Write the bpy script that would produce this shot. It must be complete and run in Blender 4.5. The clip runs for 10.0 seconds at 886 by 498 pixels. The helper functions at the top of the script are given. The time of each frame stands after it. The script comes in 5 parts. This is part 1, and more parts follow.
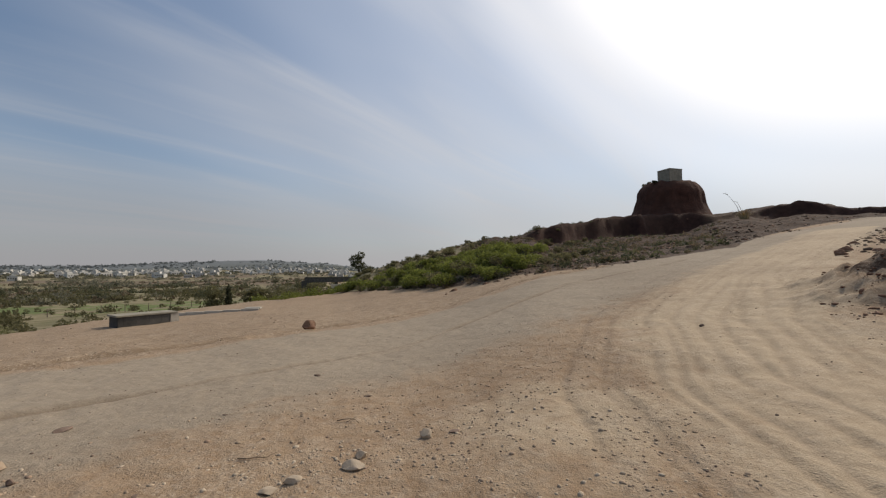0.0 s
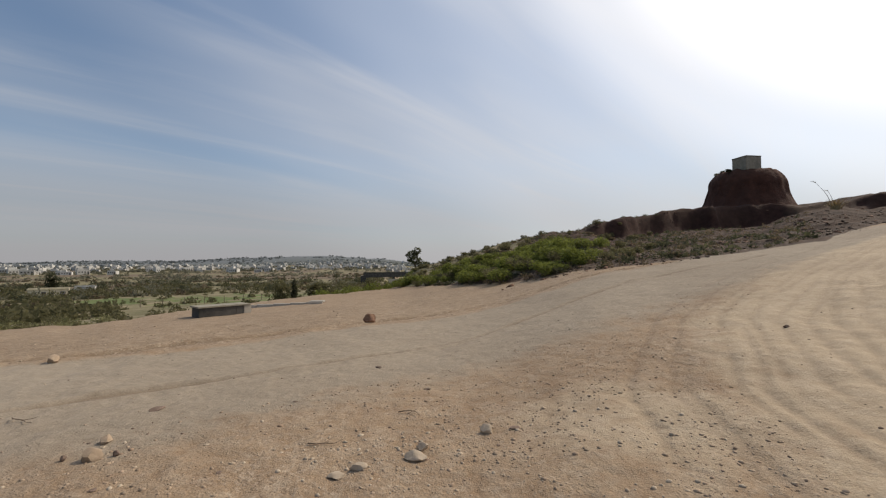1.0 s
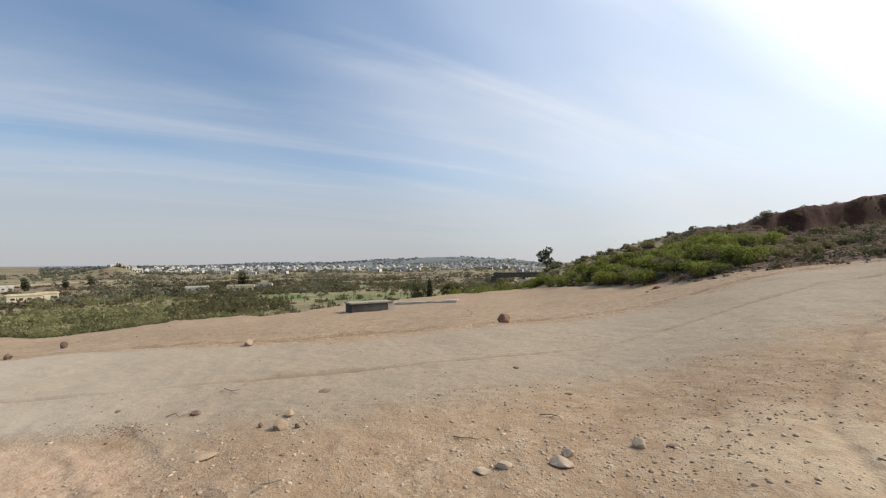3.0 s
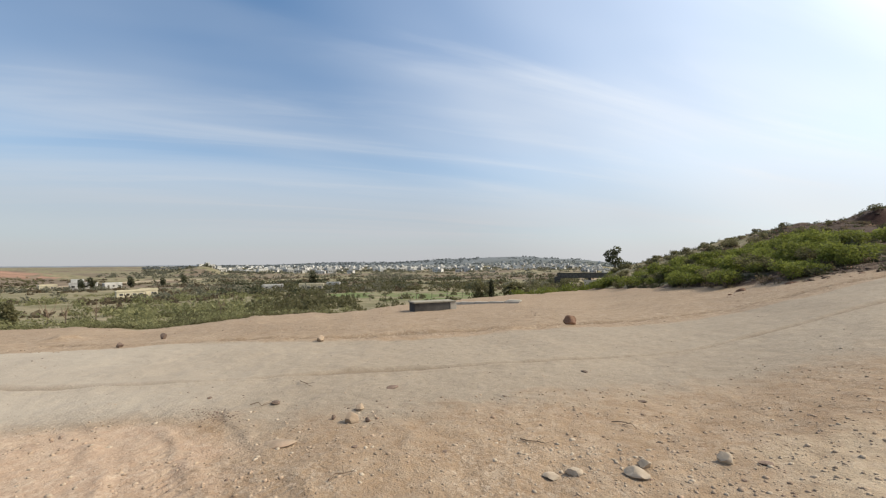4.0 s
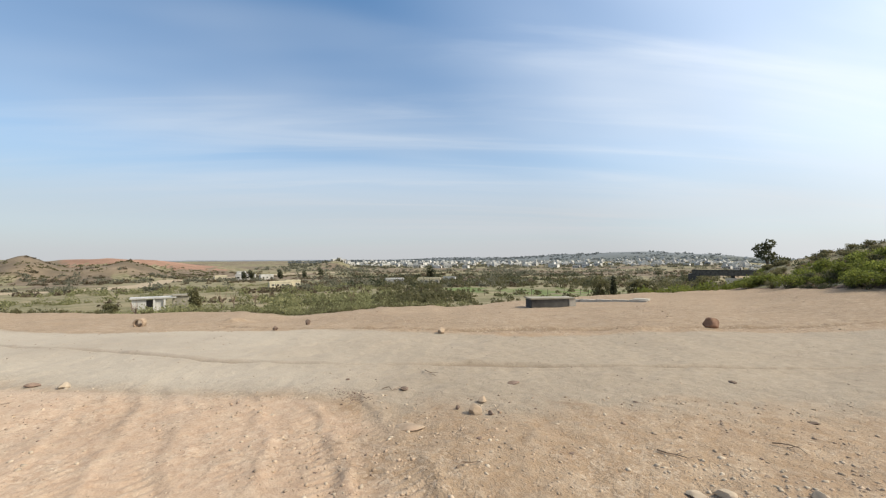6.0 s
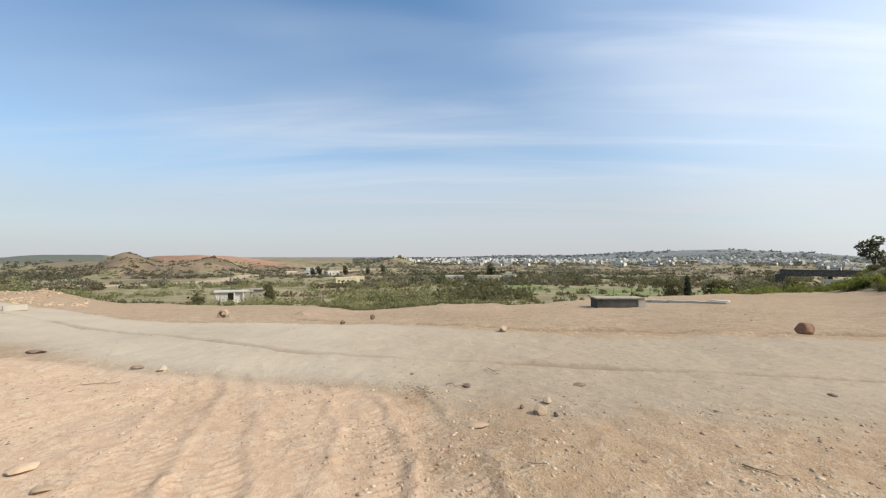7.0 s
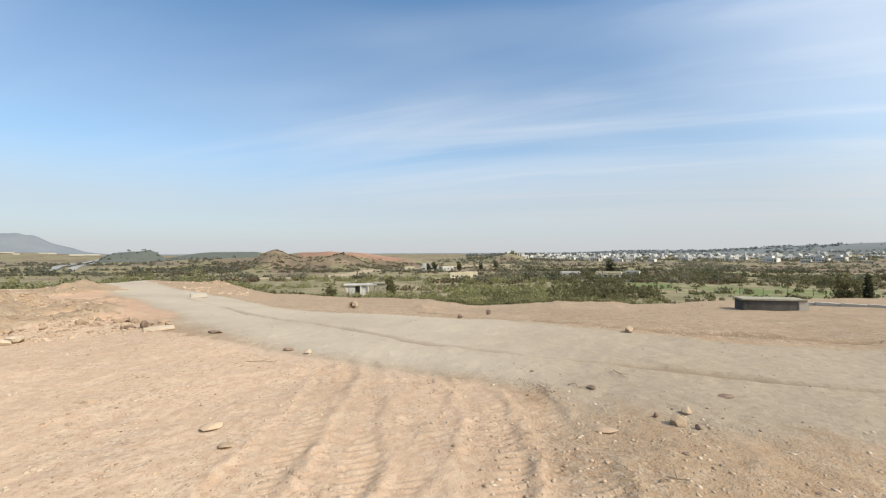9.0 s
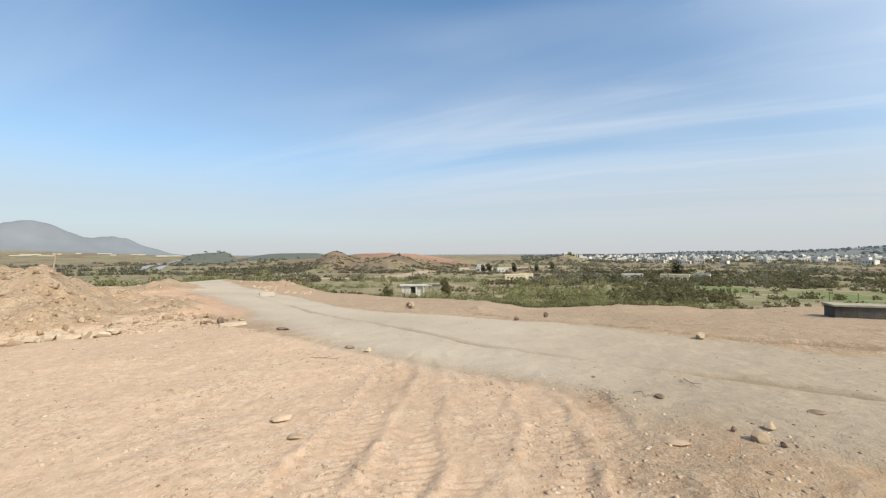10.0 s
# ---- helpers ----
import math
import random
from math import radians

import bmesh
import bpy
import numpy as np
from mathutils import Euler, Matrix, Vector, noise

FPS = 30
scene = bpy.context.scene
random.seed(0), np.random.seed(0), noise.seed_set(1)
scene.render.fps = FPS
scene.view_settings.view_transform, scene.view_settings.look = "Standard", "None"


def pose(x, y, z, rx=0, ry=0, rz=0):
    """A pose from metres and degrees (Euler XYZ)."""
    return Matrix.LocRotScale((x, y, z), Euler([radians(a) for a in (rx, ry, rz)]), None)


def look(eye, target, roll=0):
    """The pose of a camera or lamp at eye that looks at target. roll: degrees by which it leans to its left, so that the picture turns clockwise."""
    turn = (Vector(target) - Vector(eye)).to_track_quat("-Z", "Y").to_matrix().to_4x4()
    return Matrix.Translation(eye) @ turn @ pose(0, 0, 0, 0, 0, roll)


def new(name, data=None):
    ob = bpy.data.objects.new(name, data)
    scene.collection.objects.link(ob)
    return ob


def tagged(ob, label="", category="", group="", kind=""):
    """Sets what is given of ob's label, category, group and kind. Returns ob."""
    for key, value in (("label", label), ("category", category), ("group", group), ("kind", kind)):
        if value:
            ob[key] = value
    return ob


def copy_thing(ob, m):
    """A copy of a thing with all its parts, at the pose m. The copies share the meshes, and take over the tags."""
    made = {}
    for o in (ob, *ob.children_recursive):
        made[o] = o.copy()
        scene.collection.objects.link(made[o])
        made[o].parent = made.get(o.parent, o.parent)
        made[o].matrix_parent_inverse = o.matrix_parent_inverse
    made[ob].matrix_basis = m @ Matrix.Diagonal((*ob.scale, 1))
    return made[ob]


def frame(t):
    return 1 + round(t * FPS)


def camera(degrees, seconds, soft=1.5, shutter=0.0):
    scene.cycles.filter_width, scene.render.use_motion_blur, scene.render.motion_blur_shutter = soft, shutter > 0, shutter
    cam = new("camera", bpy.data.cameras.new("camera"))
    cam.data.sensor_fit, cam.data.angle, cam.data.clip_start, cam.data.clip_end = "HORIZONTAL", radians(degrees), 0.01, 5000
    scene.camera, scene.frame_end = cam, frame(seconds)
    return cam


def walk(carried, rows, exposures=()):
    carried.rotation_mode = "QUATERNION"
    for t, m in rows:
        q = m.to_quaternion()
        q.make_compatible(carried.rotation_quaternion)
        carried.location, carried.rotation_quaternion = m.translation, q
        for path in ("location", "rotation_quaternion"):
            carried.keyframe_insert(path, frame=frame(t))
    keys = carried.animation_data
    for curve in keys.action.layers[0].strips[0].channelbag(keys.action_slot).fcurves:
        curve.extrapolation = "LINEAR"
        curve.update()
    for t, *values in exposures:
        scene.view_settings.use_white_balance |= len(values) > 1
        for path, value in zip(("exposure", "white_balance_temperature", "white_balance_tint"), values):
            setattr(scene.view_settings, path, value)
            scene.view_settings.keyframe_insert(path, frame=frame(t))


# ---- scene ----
# The camera is held at arm's length and turns round its bearer: seconds, yaw, pitch, roll.
EYE, ARM = 1.60, 0.30
cam = camera(92.3, 10.0, soft=1.2)
ROWS = [
    (0.0, 0.00, 2.36, 0.20),
    (0.5, 3.70, 2.04, 0.20),
    (1.0, 7.41, 1.77, 0.17),
    (1.5, 11.36, 1.62, 0.22),
    (2.0, 15.75, 1.56, 0.38),
    (2.5, 20.33, 1.72, 0.46),
    (4.0, 32.96, 1.95, 0.40),
    (4.5, 36.85, 1.78, 0.38),
    (5.0, 40.68, 1.60, 0.36),
    (5.5, 44.39, 1.50, 0.34),
    (7.0, 56.24, 1.08, 0.02),
    (7.5, 60.24, 0.88, -0.02),
    (8.0, 63.90, 0.77, 0.04),
    (8.5, 67.51, 0.61, 0.10),
    (9.0, 71.30, 0.54, 0.26),
    (9.5, 74.79, 0.59, 0.25),
    (10.0, 78.61, 0.74, 0.25),
]
EXPOSURES = [(0.0, -0.55, 6700, 12), (1.0, -0.44, 6700, 12), (2.5, -0.08, 6600, 11), (4.0, 0.10, 6550, 9), (5.5, 0.22, 6500, 8), (7.5, 0.30, 6500, 8), (10.0, 0.32, 6500, 7)]


def stand(yaw):
    a = radians(yaw)
    return -ARM * math.sin(a), ARM * math.cos(a), EYE


walk(cam, [(t, pose(*stand(yaw), 90 + pitch, roll, yaw)) for t, yaw, pitch, roll in ROWS], EXPOSURES)

# ---- sky and sun ----
SUN_AZ, SUN_EL = -52.0, 43.0    # degrees to the left of north, and up


def way(az, el=0.0):
    a, e = radians(az), radians(el)
    return Vector((-math.sin(a) * math.cos(e), math.cos(a) * math.cos(e), math.sin(e)))


def wire(tree, *pairs):
    for a, b in pairs:
        tree.links.new(a, b)


def node(tree, kind, **values):
    n = tree.nodes.new(kind)
    for key, value in values.items():
        if key in n.inputs:
            n.inputs[key].default_value = value
    return n


def ramp(tree, stops, source=None, smooth=False):
    n = tree.nodes.new("ShaderNodeValToRGB")
    n.color_ramp.interpolation = "EASE" if smooth else "LINEAR"
    while len(n.color_ramp.elements) < len(stops):
        n.color_ramp.elements.new(0.5)
    for e, (at, c) in zip(n.color_ramp.elements, stops):
        e.position = at
        e.color = (c, c, c, 1) if isinstance(c, (int, float)) else (*c, 1)
    if source is not None:
        tree.links.new(source, n.inputs["Fac"])
    return n


def maths(tree, op, a, b=0.0):
    n = tree.nodes.new("ShaderNodeMath")
    n.operation = op
    for i, v in enumerate((a, b)):
        if isinstance(v, (int, float)):
            n.inputs[i].default_value = v
        else:
            tree.links.new(v, n.inputs[i])
    return n.outputs[0]


def mix(tree, fac, a, b, blend="MIX"):
    n = tree.nodes.new("ShaderNodeMix")
    n.data_type, n.blend_type = "RGBA", blend
    for socket, v in ((n.inputs[0], fac), (n.inputs[6], a), (n.inputs[7], b)):
        if isinstance(v, (int, float)):
            socket.default_value = v
        elif isinstance(v, tuple):
            socket.default_value = (*v, 1)
        else:
            tree.links.new(v, socket)
    return n.outputs[2]


def build_world():
    world = bpy.data.worlds.new("world")
    scene.world = world
    world.use_nodes = True
    t = world.node_tree
    t.nodes.clear()
    sky = t.nodes.new("ShaderNodeTexSky")
    sky.sky_type = "NISHITA"
    sky.sun_disc = False
    sky.sun_elevation = radians(SUN_EL)
    sky.sun_rotation = radians(-SUN_AZ)
    sky.altitude, sky.air_density, sky.dust_density, sky.ozone_density = 500, 1.0, 0.6, 1.0
    coord = t.nodes.new("ShaderNodeTexCoord")
    # cirrus: the direction projected on a high layer, drawn out along one bearing
    sep = t.nodes.new("ShaderNodeSeparateXYZ")
    wire(t, (coord.outputs["Generated"], sep.inputs[0]))

    def along(az):
        n = t.nodes.new("ShaderNodeVectorMath")
        n.operation = "DOT_PRODUCT"
        n.inputs[1].default_value = way(az)
        wire(t, (coord.outputs["Generated"], n.inputs[0]))
        return n.outputs["Value"]

    lift = maths(t, "ADD", maths(t, "MAXIMUM", sep.outputs["Z"], 0.0), 0.10)
    run, across = maths(t, "DIVIDE", along(-38), lift), maths(t, "DIVIDE", along(52), lift)

    def streaks(long, wide, detail, low, top, shift, warp):
        m = t.nodes.new("ShaderNodeCombineXYZ")
        wire(t, (maths(t, "MULTIPLY", run, long), m.inputs[0]), (maths(t, "MULTIPLY", across, wide), m.inputs[1]))
        m.inputs[2].default_value = shift
        n = node(t, "ShaderNodeTexNoise", Scale=1.0, Detail=detail, Roughness=0.55, Distortion=warp)
        wire(t, (m.outputs[0], n.inputs["Vector"]))
        return ramp(t, [(low, 0.0), (top, 1.0)], n.outputs["Fac"], True).outputs[0]

    veil = streaks(0.22, 0.55, 3, 0.34, 0.72, 1.7, 0.5)
    fine = streaks(0.30, 1.9, 5, 0.44, 0.78, 4.2, 0.9)
    thin = ramp(t, [(0.0, 0.18), (0.35, 0.75), (0.7, 1.0)], maths(t, "ADD", maths(t, "MULTIPLY", along(-45), 0.5), 0.5), True).outputs[0]
    cloud = maths(t, "MULTIPLY", thin, maths(t, "ADD", maths(t, "MULTIPLY", veil, 0.42), maths(t, "MULTIPLY", fine, 0.36)))
    # haze whitens the sky near the horizon, thin cloud glows round the sun
    haze = ramp(t, [(0.0, 0.96), (0.08, 0.80), (0.24, 0.30), (0.6, 0.0)], sep.outputs["Z"], True).outputs[0]
    near = t.nodes.new("ShaderNodeVectorMath")
    near.operation = "DOT_PRODUCT"
    near.inputs[1].default_value = way(SUN_AZ, SUN_EL)
    wire(t, (coord.outputs["Generated"], near.inputs[0]))
    glow = ramp(t, [(0.10, 0.0), (0.40, 0.09), (0.60, 0.20), (0.74, 0.28), (0.83, 0.55), (0.91, 1.0)], near.outputs["Value"], True).outputs[0]
    veiled = mix(t, haze, mix(t, cloud, mix(t, 1.0, sky.outputs[0], (0.69, 0.98, 1.12), "MULTIPLY"), (6.0, 6.3, 6.7)), (3.7, 3.72, 3.92))
    lit = mix(t, glow, veiled, (13.0, 13.0, 13.0))
    bg = node(t, "ShaderNodeBackground", Strength=0.13)
    out = t.nodes.new("ShaderNodeOutputWorld")
    wire(t, (lit, bg.inputs[0]), (bg.outputs[0], out.inputs[0]))


build_world()
sun = new("sun", bpy.data.lights.new("sun", "SUN"))
sun.data.energy, sun.data.angle, sun.data.color = 3.6, radians(0.6), (1.0, 0.90, 0.75)
sun.matrix_world = look((0, 0, 300), Vector((0, 0, 300)) - way(SUN_AZ, SUN_EL))

# ---- lie of the land ----
SWEEP = 0.974    # true degrees to one degree of the bearings used in the plan


def value_noise(x, y, seed=0):
    xi, yi = np.floor(x).astype(np.int64), np.floor(y).astype(np.int64)
    fx, fy = x - xi, y - yi
    fx, fy = fx * fx * (3 - 2 * fx), fy * fy * (3 - 2 * fy)

    def rnd(i, j):
        h = (i * 374761393 + j * 668265263 + seed * 1442695041) & 0x7FFFFFFF
        h = ((h ^ (h >> 13)) * 1274126177) & 0x7FFFFFFF
        return ((h ^ (h >> 16)) & 0xFFFF) / 65535.0

    a = rnd(xi, yi) * (1 - fx) + rnd(xi + 1, yi) * fx
    b = rnd(xi, yi + 1) * (1 - fx) + rnd(xi + 1, yi + 1) * fx
    return a * (1 - fy) + b * fy - 0.5


def fbm(x, y, octaves=4, seed=0, gain=0.5):
    total, amp = 0.0, 1.0
    for k in range(octaves):
        total = total + amp * value_noise(x * 2.03 ** k, y * 2.03 ** k, seed + k)
        amp *= gain
    return total


def ease(lo, hi, v):
    s = np.clip((v - lo) / (hi - lo), 0, 1)
    return s * s * (3 - 2 * s)


def bump(v, centre, half):
    return np.exp(-((v - centre) / half) ** 2)


def off_line(x, y, points):
    """Distance from a line of points, the way along it, and its left side."""
    best, along, hand, run = np.full(np.shape(x), 1e9), np.zeros(np.shape(x)), np.zeros(np.shape(x)), 0.0
    for (ax, ay), (bx, by) in zip(points, points[1:]):
        ex, ey = bx - ax, by - ay
        n = math.hypot(ex, ey)
        s = np.clip(((x - ax) * ex + (y - ay) * ey) / n ** 2, 0, 1)
        d = np.hypot(x - ax - s * ex, y - ay - s * ey)
        along = np.where(d < best, run + s * n, along)
        hand = np.where(d < best, ex * (y - ay) - ey * (x - ax) > 0, hand)
        best = np.minimum(best, d)
        run += n
    return best, along, hand


ROAD = [(-77.03, -35.93), (-46.94, -17.12), (-28.5, -9.18), (-20.26, -4.93), (-12.67, -1.24), (-8.94, 1.93), (-5.09, 5.5), (0.49, 11.0), (5.85, 15.06), (12.7, 18.41), (23.5, 25.47), (43.14, 39.47), (73.62, 57.8)]
TRACK = [(23.5, 24.98), (13.21, 16.24), (8.01, 11.53), (4.79, 7.47), (3.52, 4.66), (3.34, 2.29), (4.44, -0.79), (7.34, -5.57)]

RUT = [(9.76, 17.43), (3.9, 13.83), (-0.0, 9.65), (-0.97, 8.5), (-2.58, 6.92), (-3.81, 5.76), (-4.9, 4.81), (-6.11, 3.38), (-7.74, 1.97), (-9.67, 0.88), (-11.73, -0.4), (-20.22, -4.25)]
EDGE = [(6.83, 18.27), (2.92, 16.61), (-0.0, 14.7), (-3.41, 11.53), (-5.27, 9.07), (-7.25, 6.86), (-9.46, 5.07), (-12.39, 3.43)]
STRIP = [(-207.65, -50.04), (-217.75, -33.03), (-229.01, 4.48), (-244.22, 24.6), (-298.63, 41.45), (-365.01, 59.76), (-426.25, 114.94), (-474.32, 185.27), (-467.11, 243.69)]
LANES = [
    [(-7.08, 0.58), (-6.28, 0.61), (-5.59, 0.48), (-4.88, 0.22), (-4.0, -0.05), (-3.28, -0.31), (-2.25, -0.84)],
    [(-6.87, 0.96), (-5.97, 0.89), (-5.12, 0.77), (-4.09, 0.54), (-3.15, 0.28), (-2.21, -0.1)],
    [(-6.15, 1.64), (-5.14, 1.58), (-4.32, 1.27), (-3.65, 0.97), (-3.07, 0.59), (-2.2, 0.04)],
    [(-5.83, 2.17), (-5.24, 2.07), (-4.48, 1.96), (-3.49, 1.66), (-2.89, 1.34), (-1.97, 0.86)],
    [(-4.93, 2.64), (-4.13, 2.46), (-3.24, 2.19), (-2.36, 1.81), (-1.57, 1.44)],
]


def lie(x, y, small=True):
    """Height of the ground, and what covers it."""
    x, y = np.asarray(x, float), np.asarray(y, float)
    d, az = np.hypot(x, y), np.degrees(np.arctan2(-x, y)) / SWEEP
    p = 0.866 * x + 0.5 * y
    up = 0.12 * np.log1p(np.exp(np.clip((p - 2) / 1.2, -30, 30))) * 1.2
    up = np.where(p > 38, 0.12 * 36 + 0.10 * (p - 38), 0.12 * np.where(p > 30, p - 2, 0) + np.where(p > 30, 0, up))
    up = np.minimum(up, 9.0) * (1 - 0.85 * ease(-14, 8, az) * (az < 120))
    road, along, beyond = off_line(x, y, ROAD)
    track, along2, _ = off_line(x, y, TRACK)
    wander = 0.12 * fbm(x / 1.5, y / 1.5, 2, 77)
    rut, edge = off_line(x, y, RUT)[0] + wander, off_line(x, y, EDGE)[0] + wander * 2
    lanes, lines = np.zeros_like(x), np.zeros_like(x)
    z = up.copy()
    # bank below the road, brow and valley
    brow = np.interp(az, [-10, 10, 16, 22, 44, 73, 92, 100, 108, 118, 150], [60, 44, 40, 35, 24.5, 23, 28, 34, 44, 34, 34])
    brow = brow * (1 + 0.10 * fbm(az / 7.0, az * 0, 3, 5))
    fall = -np.clip((d - 10.5) / (brow - 10.5), 0, 1) * np.interp(az, [95, 105, 120], [1.0, 0.55, 0.3])
    depth = np.interp(d - brow, [0, 6, 18, 60, 160, 380, 800, 1500, 2400, 4600], [0, -0.9, -2.6, -5.6, -9, -12.5, -15.5, -17.5, -12, 2])
    depth = depth + 0.6 * ease(0, 40, d - brow) * fbm(x / 19.0, y / 19.0, 3, 11) + 3.0 * ease(150, 500, d) * fbm(x / 130.0, y / 130.0, 3, 12)
    left = ease(4, 15, az) * (1 - ease(132, 165, az))
    z = z + left * (fall + depth) * (az > 0)
    # the hill beyond the road: foot, slope, red cut and top
    keys = [-60, -47, -45.5, -41, -37.5, -35, -28, -23, -16, -5, 0, 6.6, 11, 15]
    foot = np.interp(az, keys, [66, 56, 52, 40, 31, 24.5, 21, 19.5, 18.3, 19.5, 22, 27, 34, 40])
    crest = np.interp(az, keys, [78, 78, 78, 78, 78, 78, 76, 72, 62, 54, 52, 50, 50, 50])
    rise = np.interp(az, keys, [4.8, 5.2, 5.55, 6.4, 6.1, 5.8, 5.9, 5.95, 5.25, 3.4, 2.2, 0.5, -1.4, -3.1])
    top = EYE + crest * np.tan(np.radians(rise)) + 0.5 * fbm(az / 3.0, az * 0 + 3, 3, 21)
    q = np.clip((d - foot) / (crest - foot), 0, 1)
    q = q + 0.035 * fbm(x / 3.0, y / 3.0, 3, 23) * (q > 0.05) * (q < 0.97)
    cut = ease(-9, -15, az) * (1 - 0.75 * ease(-30, -34, az) + 0.5 * ease(-36, -39, az))
    cutq = 0.80 + 0.014 * fbm(az / 1.4, az * 0 + 8, 2, 31)
    climb = (1 - cut) * q + cut * (np.minimum(q, cutq) / cutq * 0.52 + 0.40 * ease(cutq, cutq + 0.035, q) + 0.08 * ease(cutq + 0.03, 1.0, q))
    foot_z = np.minimum(0.12 * np.maximum(foot * np.cos(np.radians(az + 60)) - 2, 0), 6) * (1 - 0.85 * ease(-14, 8, az)) - 0.8 * ease(4, 15, az)
    hill = foot_z + (top - foot_z) * climb + 0.35 * np.clip((d - foot) / 5, 0, 1) * fbm(x / 1.7, y / 1.7, 4, 41) * (1 - ease(90, 120, d))
    hill = hill - 0.10 * np.maximum(d - crest - 14, 0) * ease(-25, 0, az) - 0.05 * np.maximum(d - crest - 60, 0)
    on_hill = ease(0, 1.5, d - foot) * (1 - ease(11, 16, az)) * (az > -100)
    z = z * (1 - on_hill) + np.maximum(hill, -30) * on_hill
    z = np.where(d > 400, np.maximum(z, -30), z)
    # heaps of spoil
    h = np.zeros_like(z)
    side = np.interp(az, [108, 110, 113, 117, 118.7, 120.6, 122.8, 124, 127, 150, 170], [0, 0.13, 0.24, 0.26, 0.34, 0.64, 0.98, 1.16, 1.28, 1.6, 0])
    h += side * ease(11.2, 15.0, d + 0.8 * fbm(x / 1.2, y / 1.2, 3, 51)) * (1 - ease(18, 24, d)) * (1 + np.interp(az, [118, 121], [1.3, 0.35]) * fbm(x / 0.7, y / 0.7, 4, 52))
    h += 0.42 * bump(d, 27, 2.6) * bump(az, 115.0, 4.0) * (1 + 1.4 * fbm(x / 1.0, y / 1.0, 4, 53))
    h += 0.32 * bump(d, 33, 2.5) * bump(az, 102.0, 3.5) * (1 + 1.4 * fbm(x / 1.0, y / 1.0, 4, 54))
    h += 0.55 * bump(np.hypot(x - 8.43, y - 7.59), 0, 1.7) * (1 + 1.2 * fbm(x / 0.6, y / 0.6, 4, 55))
    h += 0.13 * bump(np.hypot(x + 14.7, y - 4.25), 0, 0.42) * (1 + fbm(x / 0.3, y / 0.3, 3, 56))
    z = z + np.maximum(h, 0)
    # far hills
    def knoll(a, dist, wide, long, high, power=2):
        a = a * SWEEP
        cx, cy = -math.sin(radians(a)) * dist, math.cos(radians(a)) * dist
        lat = (x - cx) * math.cos(radians(a)) + (y - cy) * math.sin(radians(a))
        lon = -(x - cx) * math.sin(radians(a)) + (y - cy) * math.cos(radians(a))
        return high * np.exp(-np.abs(lat / wide) ** power - (lon / long) ** 2) * (1 + 0.4 * fbm(x / (0.9 * wide), y / (0.9 * wide), 4, 61))
    far = knoll(95.3, 470, 26, 60, 18) + knoll(87.4, 460, 30, 60, 14.5) + knoll(91, 650, 100, 90, 15) + knoll(83, 720, 110, 110, 11.5) + knoll(100, 800, 120, 120, 9)
    far = far + knoll(64.5, 900, 40, 80, 17) + knoll(110.2, 1150, 56, 90, 27, 6) + knoll(99, 1400, 190, 120, 24, 4)
    far = far + knoll(20, 2900, 420, 420, 31) + knoll(30, 3100, 500, 400, 34) + knoll(8, 2600, 420, 320, 25) + knoll(45, 3300, 700, 420, 20)
    far = far + knoll(126, 4100, 300, 380, 185) + knoll(119, 4250, 260, 300, 120) + knoll(139, 4000, 700, 380, 260) + knoll(124, 3100, 520, 500, 30)
    z = z + np.where(d > 250, far, 0)
    if small:
        near = 1 - ease(25, 60, d)
        z = z + near * (0.05 * fbm(x / 1.3, y / 1.3, 3, 71) + 0.018 * fbm(x / 0.21, y / 0.21, 3, 72))
        # wheel ruts
        z = z - near * 0.035 * bump(rut, 0.0, 0.065) + near * 0.018 * bump(rut, 0.13, 0.06)
        z = z - near * 0.05 * bump(edge, 0.0, 0.09) + near * 0.05 * bump(edge, 0.22, 0.10) * (0.6 + fbm(x / 0.5, y / 0.5, 2, 78))
        for k in (-1.55, -0.9, 0.1, 0.45, 0.75, 1.2, 1.9, 2.3):
            line = bump(track, abs(k) + 0.25 * fbm(along2 / 3.0, along2 * 0 + k, 2, 74), 0.065) * ease(0.0, 0.25, 0.2 + fbm(along2 / 1.8, along2 * 0 + 7 * k, 2, 79))
            lines = np.maximum(lines, line * near)
            z = z - near * 0.02 * line
        for n, lane_line in enumerate(LANES):
            off, run, hand = off_line(x, y, lane_line)
            off = off + 0.10 * fbm(x / 0.6, y / 0.6, 2, 75)
            worn = ease(0.0, 0.5, run) * np.clip(0.7 + 1.6 * fbm(x / 0.8, y / 0.8, 2, 80 + n), 0, 1) * (run < 8)
            lane = (1 - ease(0.17, 0.27, off)) * worn
            lanes = np.maximum(lanes, (bump(off, 0.24, 0.06) * (hand > 0) + 0.35 * lane) * worn)
            z = z - 0.009 * lane + 0.007 * lane * np.tanh(2 * np.sin(2 * np.pi * (run + 0.5 * off) / 0.10)) + 0.010 * bump(off, 0.30, 0.06) * worn * (1 + 2 * fbm(x / 0.1, y / 0.1, 2, 76))
    return z, dict(d=d, az=az, road=road, track=track, brow=brow, left=left, on_hill=on_hill, q=q, cut=cut, cutq=cutq, heap=np.clip(h / 0.3, 0, 1), beyond=beyond, rut=np.clip(0.9 * bump(rut, 0.0, 0.065) + 0.8 * bump(edge, 0.0, 0.12), 0, 1), lanes=lanes, lines=lines)


def ground_z(x, y):
    return float(lie(np.array([x]), np.array([y]))[0][0])
# ---- end of the land ----

# ---- materials ----


